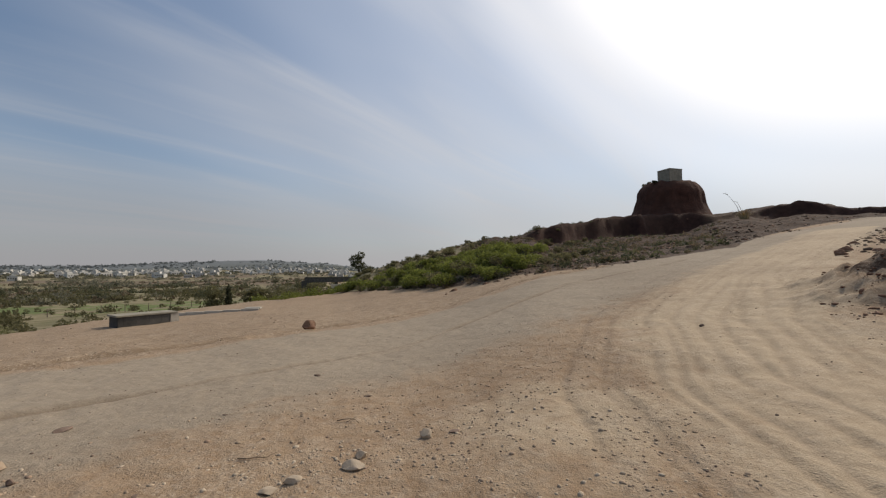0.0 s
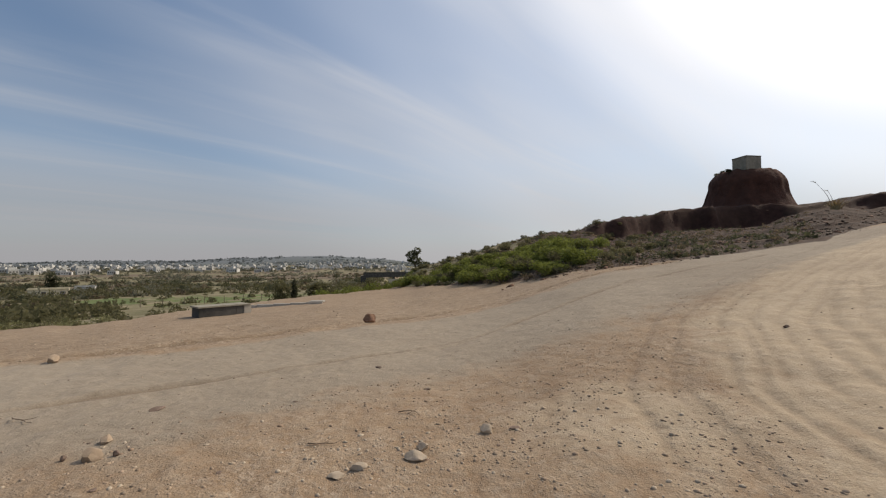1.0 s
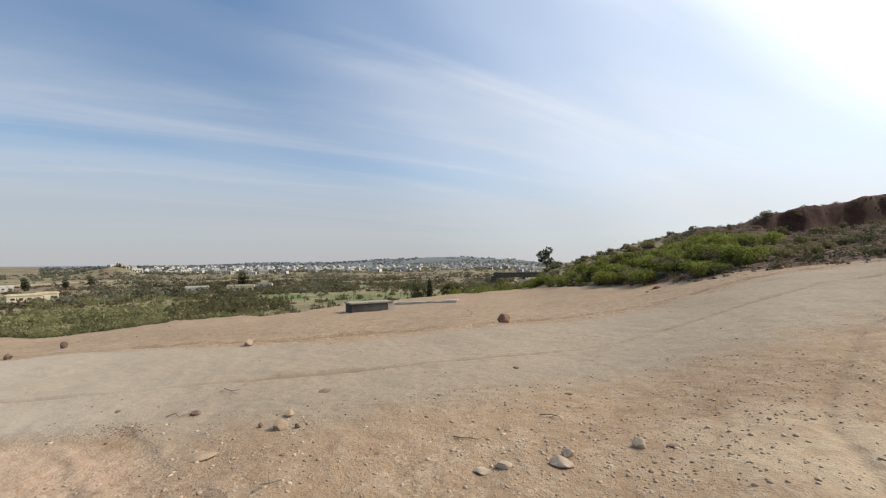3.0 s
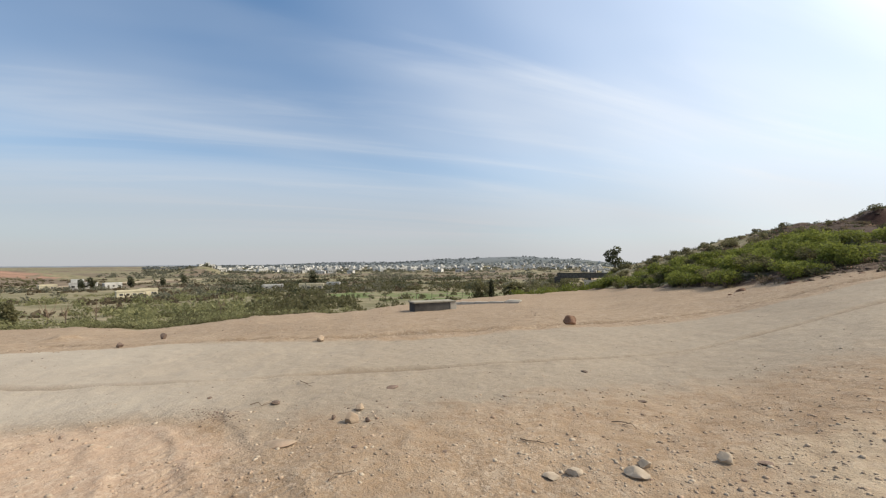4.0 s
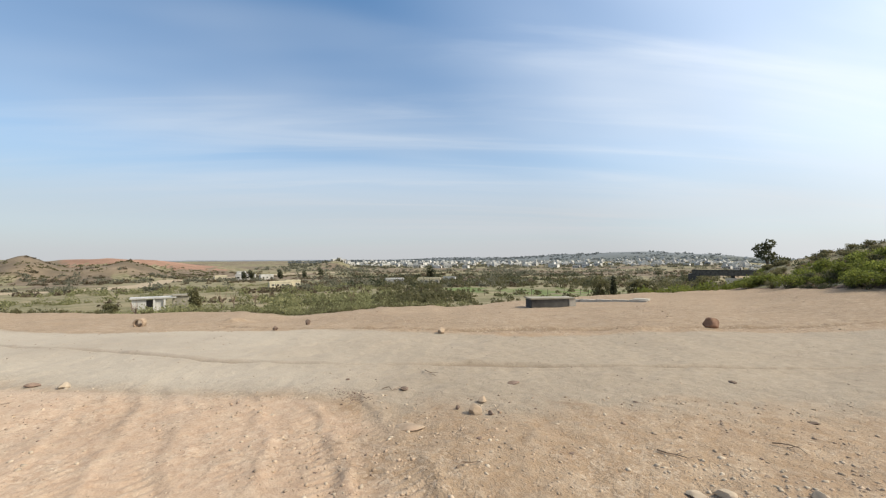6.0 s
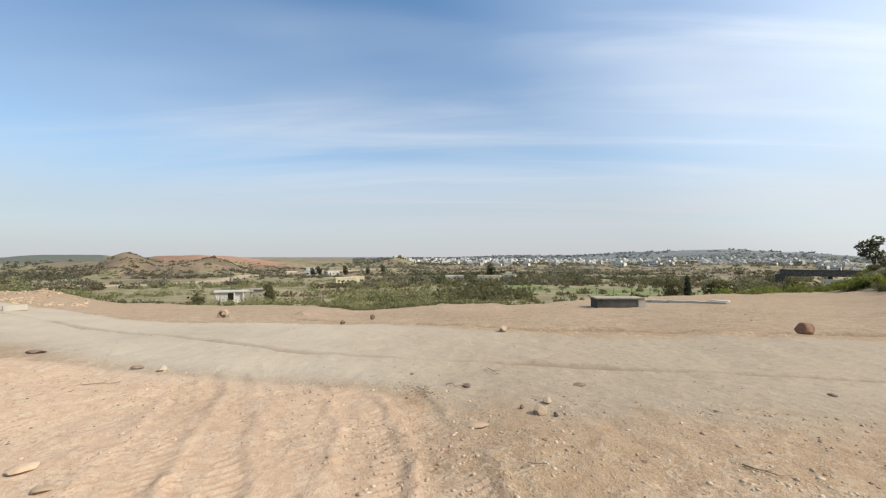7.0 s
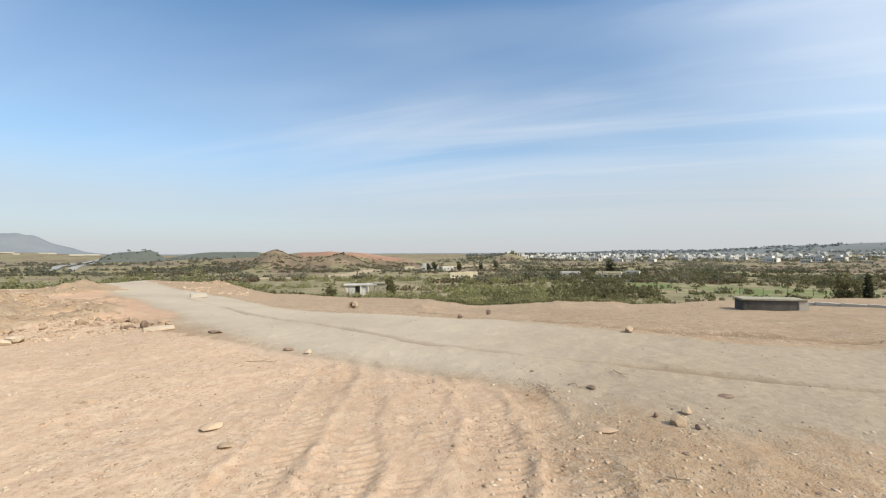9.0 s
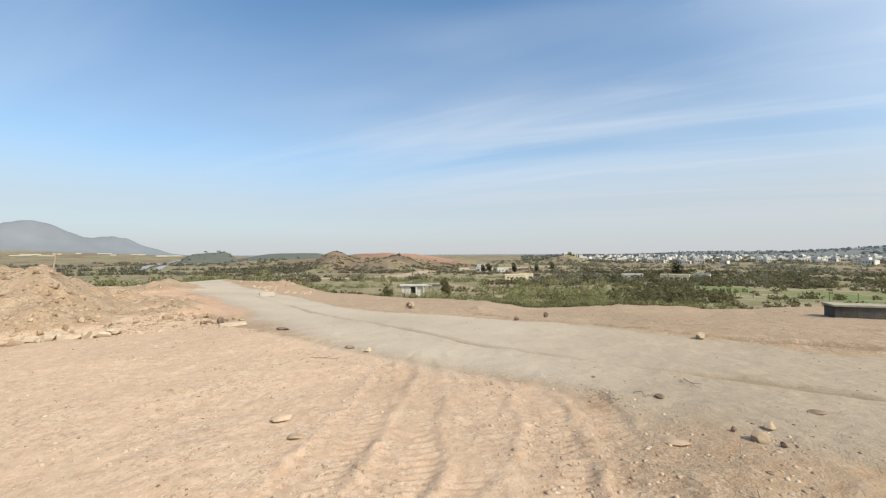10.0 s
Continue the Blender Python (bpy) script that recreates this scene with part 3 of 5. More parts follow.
def stone_mesh(name, w, d, h, seed, mat, blocky=0.0, detail=3):
    bm = bmesh.new()
    bmesh.ops.create_icosphere(bm, subdivisions=detail, radius=1)
    rng = random.Random(seed)
    planes = [(Vector((rng.uniform(-1, 1), rng.uniform(-1, 1), rng.uniform(-0.8, 1))).normalized(), rng.uniform(0.5, 0.85)) for _ in range(10)]
    for v in bm.verts:
        c = v.co.copy()
        if blocky:
            m = max(abs(c.x), abs(c.y), abs(c.z))
            c = c.lerp(c / m * 0.85, blocky)
        for n, k in planes:
            over = c.dot(n) - k
            if over > 0:
                c -= n * over * 0.92
        c += noise.noise_vector(c * 2.2 + Vector((seed, 0, 0))) * 0.07 + noise.noise_vector(c * 6 + Vector((0, seed, 0))) * 0.025
        v.co = Vector((c.x * w / 1.95, c.y * d / 1.95, c.z * h / 1.8))
    low = min(v.co.z for v in bm.verts)
    for v in bm.verts:
        v.co.z -= low + 0.2 * h
    me = bpy.data.meshes.new(name)
    bm.to_mesh(me)
    bm.free()
    me.materials.append(mat)
    me.set_sharp_from_angle(angle=radians(24))
    return me


def put_stone(name, x, y, w, d, h, seed, mat, label, category="rock", blocky=0.0, group="", turn=None):
    ob = new(name, stone_mesh(name, w, d, h, seed, mat, blocky))
    ob.matrix_basis = pose(x, y, ground_z(x, y), 0, 0, seed * 47 % 360 if turn is None else turn)
    return tagged(ob, label, category, group)


def tapered(bm, a, b, ra, rb, sides=7):
    """A tapering limb from a to b."""
    a, b = Vector(a), Vector(b)
    q = (b - a).to_track_quat("Z", "Y")
    rings = []
    for c, r in ((a, ra), (a.lerp(b, 0.5), (ra + rb) / 2), (b, rb)):
        rings.append([bm.verts.new(c + q @ Vector((math.cos(k * 2 * math.pi / sides) * r, math.sin(k * 2 * math.pi / sides) * r, 0))) for k in range(sides)])
    for r1, r2 in zip(rings, rings[1:]):
        for k in range(sides):
            bm.faces.new((r1[k], r1[(k + 1) % sides], r2[(k + 1) % sides], r2[k]))
    bm.faces.new(rings[0][::-1])
    bm.faces.new(rings[-1])
    return bm


def leaf_arrays(centres, radii, count, size, rng):
    """Small bent leaf sprays scattered through blobs: corners and quads."""
    centres, radii = np.asarray(centres, float), np.asarray(radii, float)
    weight = radii[:, 0] * radii[:, 1] * radii[:, 2]
    pick = rng.choice(len(centres), count, p=weight / weight.sum())
    v = rng.normal(size=(count, 3))
    v /= np.linalg.norm(v, axis=1)[:, None]
    r = rng.uniform(0.25, 1.0, count) ** 0.5
    pos = centres[pick] + v * radii[pick] * r[:, None]
    a = rng.normal(size=(count, 3))
    a /= np.linalg.norm(a, axis=1)[:, None]
    b = np.cross(a, rng.normal(size=(count, 3)))
    b /= np.linalg.norm(b, axis=1)[:, None] + 1e-9
    s = size * rng.uniform(0.6, 1.5, count)[:, None]
    co = np.stack([pos - a * s, pos + b * s * 0.45, pos + a * s, pos - b * s * 0.45 + np.cross(a, b) * s * 0.2], 1)
    return co.reshape(-1, 3), np.arange(count * 4).reshape(-1, 4)


def quads_object(name, co, quads, mat):
    ob = grid_mesh(name, co, quads, {}, mat)
    ob.data.polygons.foreach_set("use_smooth", np.zeros(len(quads), bool))
    return ob


def tree(name, x, y, height, trunk_h, blobs, leaves, leaf, mat, label, category="tree", base=None, girth=0.03, seed=1, lean=0.0, group=""):
    """A trunk with limbs to every clump, and a crown of leaf sprays. blobs: x, y, z, rx, ry, rz as shares of the height."""
    rng = np.random.default_rng(seed)
    ob = thing(name, x, y, ground_z(x, y) - 0.05 if base is None else base, label, category, group)
    bm = bmesh.new()
    fork = Vector((lean * 0.5, 0, trunk_h)) * height
    tapered(bm, (0, 0, 0), fork, girth * height, girth * 0.6 * height)
    for bx, by, bz, *_ in blobs:
        tapered(bm, fork * 0.92, Vector((bx, by, bz)) * height, girth * 0.5 * height, girth * 0.14 * height, 5)
    part("trunk", bm, BARK, ob)
    b = np.array(blobs) * height
    co, quads = leaf_arrays(b[:, :3], b[:, 3:], leaves, leaf, rng)
    crown = quads_object("crown", co, quads, mat)
    crown.parent = ob
    return ob

# ---- the hilltop ----


def earth_stack():
    """The stump of red earth left standing on the hill, with its block house on top."""
    bearing, dist, base, top = -27.95, 74.0, 8.3, 14.2
    cx, cy = way(bearing).x * dist, way(bearing).y * dist
    bm = bmesh.new()
    n, rows = 96, 26
    rings = []
    for k in range(rows + 1):
        s = k / rows
        r = 4.55 + 0.9 * (1 - s) + 3.0 * (1 - s) ** 4 - 1.0 * max(0.0, (s - 0.74) / 0.26) ** 2
        ring = []
        for i in range(n):
            a = 2 * math.pi * i / n
            groove = noise.noise(Vector((math.cos(a) * 5, math.sin(a) * 5, s * 1.2))) * 0.55 + noise.noise(Vector((math.cos(a) * 14, math.sin(a) * 14, s * 5))) * 0.22
            side = 0.35 * math.cos(a - 0.4)
            rr = r + 0.75 * groove * (0.4 + 0.6 * (1 - abs(2 * s - 1))) + side
            ring.append(bm.verts.new((cx + rr * math.cos(a), cy + rr * math.sin(a) * 0.85, base - 1.5 + (top - base + 1.5) * s + (0.25 * noise.noise(Vector((rr * math.cos(a), rr * math.sin(a), 0))) if k == rows else 0))))
        rings.append(ring)
    for a, b in zip(rings, rings[1:]):
        for i in range(n):
            bm.faces.new((a[i], a[(i + 1) % n], b[(i + 1) % n], b[i]))
    last = rings[-1]
    for share in (0.7, 0.35):
        inner = [bm.verts.new((cx + (v.co.x - cx) * share, cy + (v.co.y - cy) * share, top + 0.15 * noise.noise(v.co * share))) for v in rings[-1]]
        for i in range(n):
            bm.faces.new((last[i], last[(i + 1) % n], inner[(i + 1) % n], inner[i]))
        last = inner
    bm.faces.new(last)
    for f in bm.faces:
        f.smooth = True
    me = bpy.data.meshes.new("earth_stack")
    bm.to_mesh(me)
    bm.free()
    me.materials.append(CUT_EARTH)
    tagged(new("earth_stack", me), "steep stump of red cut earth, darkened for its backlit side", "earth mound", kind="structure")
    # block house
    hx, hy = way(-28.15).x * 72.6, way(-28.15).y * 72.6
    hut = thing("block_house", hx, hy, top - 0.05, "small square grey concrete block house on the earth stump", "building", turn=16)
    part("wall", box(2.35, 2.35, 1.75, bevel=0.03), CONCRETE, hut)
    part("roof", box(2.42, 2.42, 0.12, z=1.75, bevel=0.02), CONCRETE, hut)
    part("plinth", box(2.5, 2.5, 0.3, z=-0.1, bevel=0.02), CONCRETE, hut)


earth_stack()

# ---- green things ----


def plan(az, d):
    v = way(az * SWEEP)
    return v.x * d, v.y * d


def heights(x, y):
    return lie(x, y)[0]


def bush_master(name, radius, height, count, leaf, mat, seed, label, category="bush", group=""):
    """A shrub of a few lumps of leaf sprays over bare stems."""
    rng = np.random.default_rng(seed)
    ob = thing(name, 0, 0, 0, label, category, group)
    n = 5
    c = np.stack([rng.uniform(-0.55, 0.55, n) * radius, rng.uniform(-0.55, 0.55, n) * radius, rng.uniform(0.35, 0.72, n) * height], 1)
    r = np.stack([rng.uniform(0.4, 0.6, n) * radius, rng.uniform(0.4, 0.6, n) * radius, rng.uniform(0.26, 0.42, n) * height], 1)
    bm = bmesh.new()
    for k in range(n):
        tapered(bm, (0.05 * k - 0.1, 0.03 * k - 0.06, -0.1), c[k], 0.035 * height, 0.012 * height, 5)
    part("stem", bm, BARK, ob)
    co, quads = leaf_arrays(c, r, count, leaf, rng)
    co[:, 2] = np.maximum(co[:, 2], 0.02)
    crown = quads_object("foliage", co, quads, mat)
    crown.parent = ob
    return ob


def hill_bushes():
    masters = [
        bush_master("bush", 1.0, 1.15, 1000, 0.065, LEAF_BRIGHT, 3, "bright green leafy bush at the foot of the hill", group="bushes on the hill"),
        bush_master("bush", 0.9, 0.95, 900, 0.06, LEAF_BRIGHT, 4, "bright green leafy bush at the foot of the hill", group="bushes on the hill"),
        bush_master("bush", 0.85, 1.0, 850, 0.062, LEAF_OLIVE, 5, "dull olive bush on the hillside", group="bushes on the hill"),
        bush_master("bush", 0.7, 0.7, 520, 0.075, LEAF_OLIVE, 6, "dull olive bush on the hillside", group="bushes on the hill"),
        bush_master("bush", 0.6, 0.6, 420, 0.07, LEAF_BROWN, 7, "dry brown bush on the hillside", group="bushes on the hill"),
    ]
    rng = np.random.default_rng(40)
    spots = []
    for _ in range(4000):
        az, d = rng.uniform(-26, 17), rng.uniform(18, 55)
        x, y = plan(az, d)
        k = lie(np.array([x]), np.array([y]))[1]
        q, on = float(k["q"][0]), float(k["on_hill"][0])
        if on < 0.3 and az < 13 or q < 0.02:
            continue
        dense = 0.45 * (1 - float(ease(0.35, 1.0, q))) * float(ease(-20, -6, az)) + 0.10 * float(ease(-26, -10, az)) + 0.35 * float(ease(0.85, 0.95, q)) * float(ease(-14, -4, az))
        if rng.random() < dense:
            spots.append((x, y, q, az))
        if len(spots) >= 290:
            break
    used = set()
    for x, y, q, az in spots:
        fresh = q < 0.42 and az > -13
        i = int(rng.choice([0, 1, 0, 1, 2])) if fresh else int(rng.choice([2, 3, 3, 4]))
        s = rng.uniform(0.45, 1.0) * (1.0 if fresh else 0.75)
        m = pose(x, y, ground_z(x, y) - 0.05, 0, 0, rng.uniform(0, 360)) @ Matrix.Diagonal((s, s, s * rng.uniform(0.8, 1.15), 1))
        if i not in used:
            used.add(i)
            masters[i].matrix_basis = m
        else:
            b = copy_thing(masters[i], Matrix())
            b.matrix_basis = m


hill_bushes()


def scatter(name, label, category, count, where, radius, quads_each, mat, seed, squat=0.75, leaf=0.42):
    """A stand of scrub, joined into one mesh; where(rng, n) gives bearings and distances."""
    rng = np.random.default_rng(seed)
    az, d = where(rng, count)
    a = np.radians(az * SWEEP)
    x, y = -np.sin(a) * d, np.cos(a) * d
    z = heights(x, y)
    r = rng.uniform(*radius, len(x)) * rng.choice([0.7, 1.0, 1.0, 1.35], len(x))
    n = quads_each
    v = rng.normal(size=(len(x), n, 3))
    v /= np.linalg.norm(v, axis=2)[..., None]
    v *= (rng.uniform(0.15, 1.0, (len(x), n, 1))) ** 0.45
    lumps = 1 + 0.35 * np.sin(v[..., :1] * 5 + x[:, None, None]) * np.cos(v[..., 1:2] * 4 + y[:, None, None])
    pos = v * lumps * r[:, None, None] * np.array([1.0, 1.0, squat])
    pos[..., 2] = np.abs(pos[..., 2] + 0.35 * r[:, None] * squat)
    pos += np.stack([x, y, z], -1)[:, None, :]
    pos = pos.reshape(-1, 3)
    size = (np.repeat(r, n) * leaf * rng.uniform(0.5, 1.2, len(pos)))[:, None]
    p = rng.normal(size=pos.shape)
    p /= np.linalg.norm(p, axis=1)[:, None]
    q = np.cross(p, rng.normal(size=pos.shape))
    q /= np.linalg.norm(q, axis=1)[:, None] + 1e-9
    co = np.stack([pos - p * size, pos + q * size * 0.5, pos + p * size, pos - q * size * 0.5 + np.cross(p, q) * size * 0.25], 1).reshape(-1, 3)
    ob = quads_object(name, co, np.arange(len(co)).reshape(-1, 4), mat)
    return tagged(ob, label, category, kind="stuff")


def brow_at(az):
    a = np.radians(az * SWEEP)
    return lie(-np.sin(a) * 20, np.cos(a) * 20)[1]["brow"]


def belt(az0, az1, near, far, patch, thresh, power=1.0):
    """Bearings and distances beyond the brow, thinned into patches and kept off the green fields."""
    def where(rng, n):
        az, s = rng.uniform(az0, az1, n * 4), rng.uniform(0, 1, n * 4) ** power
        lo = brow_at(az) + near if near < 60 else near
        d = lo + s * (far - lo)
        a = np.radians(az * SWEEP)
        x, y = -np.sin(a) * d, np.cos(a) * d
        keep = (fbm(x / patch, y / patch, 3, 91) > thresh) & ~((np.abs(az - 34) < 12.5) & (d > 48) & (d < 178)) & ~((np.abs(az - 47) < 3) & (np.abs(d - 150) < 22)) & ~((np.abs(az - 83.0) < 3.2) & (d > 70) & (d < 84)) & (off_line(x, y, STRIP)[0] > 8)
        return az[keep][:n], d[keep][:n]
    return where


scatter("valley_scrub", "fresh green scrub just below the brow", "scrub", 210, belt(58, 104, 4, 60, 9.0, 0.0, 0.9), (0.4, 1.0), 230, LEAF_SAGE, 101, 0.8, 0.11)
scatter("valley_scrub", "bright green scrub and grass on the valley slope", "scrub", 700, belt(46, 104, 0, 70, 7.0, -0.02, 1.0), (0.15, 0.42), 90, LEAF_SAGE, 102, 0.7, 0.16)
scatter("valley_scrub", "dull olive scrub below the brow", "scrub", 170, belt(50, 106, 8, 75, 8.0, 0.04, 1.0), (0.5, 1.1), 200, LEAF_OLIVE, 115, 0.75, 0.12)
scatter("valley_scrub", "green thicket beyond the spoil heaps", "scrub", 260, belt(98, 140, 4, 75, 12.0, -0.2, 0.9), (0.6, 1.25), 220, LEAF_SAGE, 103, 0.8, 0.11)
scatter("valley_scrub", "bright green scrub between the hill and the field", "scrub", 220, belt(11, 24, -2, 60, 9.0, -0.3, 0.8), (0.3, 0.6), 150, LEAF_BRIGHT, 104, 0.7, 0.16)


def round_shed(rng, n):
    return rng.uniform(79.5, 89.0, n), rng.uniform(52, 71, n)


scatter("valley_scrub", "sage green scrub growing up round the shed", "scrub", 70, round_shed, (0.35, 0.85), 200, LEAF_SAGE, 120, 0.8, 0.12)


def in_field(rng, n):
    return rng.uniform(18, 47, n), 55 + 130 * rng.uniform(0, 1, n) ** 0.8


scatter("field_bushes", "olive bushes standing about the green field", "bushes", 150, in_field, (0.4, 1.1), 70, LEAF_OLIVE, 114, 0.8, 0.28)
scatter("valley_thicket", "dense olive thornbush along the stream", "scrub", 900, belt(8, 58, 62, 300, 26.0, -0.12, 0.8), (0.9, 2.0), 70, LEAF_OLIVE, 105, 0.75, 0.22)
scatter("valley_thicket", "dark thornbush along the stream", "scrub", 420, belt(8, 62, 150, 420, 22.0, 0.05, 0.8), (1.2, 2.6), 60, LEAF_DARK, 116, 0.7, 0.25)
scatter("valley_thicket", "open sage scrub across the valley floor", "scrub", 620, belt(56, 114, 62, 230, 18.0, 0.02, 0.9), (0.7, 1.6), 80, LEAF_SAGE, 117, 0.75, 0.2)
scatter("valley_thicket", "thornbush across the valley floor, greyed with painted haze", "scrub", 620, belt(12, 114, 150, 420, 32.0, 0.03, 0.8), (1.2, 2.5), 48, LEAF_FAR, 106, 0.7, 0.28)
scatter("valley_thicket", "dry brown scrub across the valley floor", "scrub", 1500, belt(10, 112, 100, 560, 30.0, -0.06, 0.8), (1.0, 2.2), 34, LEAF_BROWN, 107, 0.55, 0.32)
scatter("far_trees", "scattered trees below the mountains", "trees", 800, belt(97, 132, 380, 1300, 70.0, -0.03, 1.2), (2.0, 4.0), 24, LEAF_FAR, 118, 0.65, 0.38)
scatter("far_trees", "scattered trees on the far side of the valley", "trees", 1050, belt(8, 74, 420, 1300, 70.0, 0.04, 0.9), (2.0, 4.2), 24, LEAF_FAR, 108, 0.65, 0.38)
scatter("far_trees", "trees among the far houses, haze greyed into the leaves", "trees", 2300, belt(6, 70, 900, 2000, 110.0, -0.08, 0.9), (2.5, 5.0), 18, LEAF_FAR, 109, 0.75, 0.55)
scatter("far_trees", "trees along the far ridge, haze tinted into the leaves", "trees", 2200, belt(6, 70, 2000, 3300, 160.0, -0.05, 0.9), (4.0, 7.5), 14, LEAF_HAZED, 119, 0.7, 0.55)
scatter("knoll_scrub", "low thorn scrub on the bare knolls", "scrub", 1500, belt(78, 106, 380, 600, 20.0, -0.05, 1.0), (0.6, 1.4), 16, LEAF_OLIVE, 110, 0.55, 0.5)
scatter("brow_tufts", "small dull tufts along the brow", "grass", 420, belt(36, 98, -0.5, 44, 4.0, -0.02, 1.4), (0.06, 0.16), 30, LEAF_OLIVE, 111, 0.9, 0.4)


def on_slope(rng, n):
    az, s = rng.uniform(-34, 10, n * 3), rng.uniform(0, 1, n * 3)
    foot = np.interp(az, [-34, -23, -16, -5, 0, 6.6, 11], [25, 20, 18.8, 20, 22.5, 27.5, 34])
    d = foot + s * (60 - foot)
    keep = fbm(az / 3.0, d / 4.0, 3, 95) > -0.08
    return az[keep][:n], d[keep][:n]


scatter("hill_tufts", "small olive tufts of scrub over the hillside", "scrub", 800, on_slope, (0.10, 0.30), 40, LEAF_DARK, 112, 0.8, 0.3)
scatter("hill_tufts", "dry brown tufts of grass over the hillside", "scrub", 900, on_slope, (0.08, 0.24), 34, LEAF_BROWN, 113, 0.8, 0.3)

EUCALYPT = [(-0.10, 0, 0.80, 0.17, 0.17, 0.13), (0.03, 0.02, 0.90, 0.13, 0.14, 0.10), (-0.02, -0.04, 0.66, 0.20, 0.18, 0.11), (0.20, 0.05, 0.52, 0.20, 0.18, 0.12), (0.33, 0.0, 0.44, 0.14, 0.14, 0.09)]
CYPRESS = [(0, 0, 0.22, 0.10, 0.10, 0.16), (0, 0, 0.42, 0.115, 0.115, 0.17), (0.01, 0, 0.62, 0.10, 0.10, 0.16), (0, 0, 0.80, 0.07, 0.07, 0.13), (0, 0, 0.93, 0.03, 0.03, 0.08)]
ROUND = [(-0.10, 0, 0.42, 0.22, 0.2, 0.24), (0.12, 0.05, 0.52, 0.2, 0.2, 0.24), (0, -0.06, 0.74, 0.2, 0.2, 0.2), (0.02, 0.02, 0.28, 0.25, 0.25, 0.2)]
BROAD = [(-0.35, 0, 0.55, 0.38, 0.3, 0.28), (0.3, 0.1, 0.6, 0.36, 0.3, 0.28), (0, -0.1, 0.75, 0.35, 0.3, 0.22), (0.55, 0, 0.4, 0.25, 0.25, 0.25)]

x, y = plan(11.35, 58)
tree("eucalyptus_tree", x, y, 5.1, 0.45, EUCALYPT, 900, 0.16, LEAF_DARK, "tall dark eucalyptus rising over the end of the hill", base=-1.5, seed=11)
x, y = plan(27.25, 62)
tree("cypress_tree", x, y, 3.9, 0.2, CYPRESS, 900, 0.13, LEAF_DARK, "slim dark cypress beside the green field", seed=12)
x, y = plan(28.9, 62)
tree("round_tree", x, y, 4.1, 0.25, ROUND, 900, 0.16, LEAF_OLIVE, "rounded olive-green tree beside the cypress", seed=13)
x, y = plan(24.0, 64)
tree("spreading_tree", x, y, 3.1, 0.25, BROAD, 1000, 0.18, LEAF_OLIVE, "low spreading olive-green tree beyond the slab", seed=14)
x, y = plan(17.6, 80)
tree("spreading_tree", x, y, 4.0, 0.3, ROUND, 700, 0.2, LEAF_OLIVE, "rounded grey-green tree near the bridge", seed=15)
x, y = plan(51.2, 245)
tree("broad_tree", x, y, 9.5, 0.3, ROUND, 700, 0.5, LEAF_DARK, "large dark tree above the cream house", seed=16)
x, y = plan(80.4, 66)
tree("valley_tree", x, y, 3.2, 0.25, ROUND, 700, 0.2, LEAF_OLIVE, "olive green tree close to the flat-roofed shed", seed=17)
x, y = plan(88.3, 60)
tree("valley_tree", x, y, 1.7, 0.25, BROAD, 800, 0.18, LEAF_OLIVE, "olive spreading tree in the valley scrub", seed=18)
for k, az in enumerate((75.2, 74.4, 71.0, 68.0, 66.0)):
    x, y = plan(az, (330, 330, 350, 380, 420)[k])
    tree("hedgerow_tree", x, y, (7, 8, 8, 7, 9)[k], 0.3, ROUND, 300, 0.6, LEAF_DARK, "dark tree standing by the far farm", seed=20 + k, group="farm trees")


def bare_tree(az, d, h, seed):
    x, y = plan(az, d)
    ob = thing("bare_tree", x, y, ground_z(x, y) - 0.1, "pale leafless sapling in the valley scrub", "tree", "bare saplings")
    rng = random.Random(seed)
    bm = bmesh.new()
    tapered(bm, (0, 0, 0), (0.1, 0, h * 0.55), 0.07, 0.05)
    part("trunk", bm, BARK, ob)
    for _ in range(9):
        bm = bmesh.new()
        s = rng.uniform(0.3, 0.55)
        a = rng.uniform(0, 6.28)
        mid = Vector((0.1 * s + math.cos(a) * h * 0.12, math.sin(a) * h * 0.12, h * (s + 0.15)))
        tapered(bm, (0.1 * s, 0, h * s), mid, 0.035, 0.02, 5)
        tapered(bm, mid, mid + Vector((math.cos(a) * h * 0.08, math.sin(a) * h * 0.08, h * rng.uniform(0.15, 0.3))), 0.02, 0.008, 5)
        part("branch", bm, TWIG, ob)


for k, (az, d, h) in enumerate(((77.5, 50, 3.4), (76.2, 58, 3.0), (73.8, 62, 3.2), (86, 48, 2.4), (62, 60, 2.8), (122, 60, 4.0), (124, 62, 4.2), (126, 60, 4.4), (120, 64, 3.8), (127.5, 62, 4.2))):
    bare_tree(az, d, h, k)


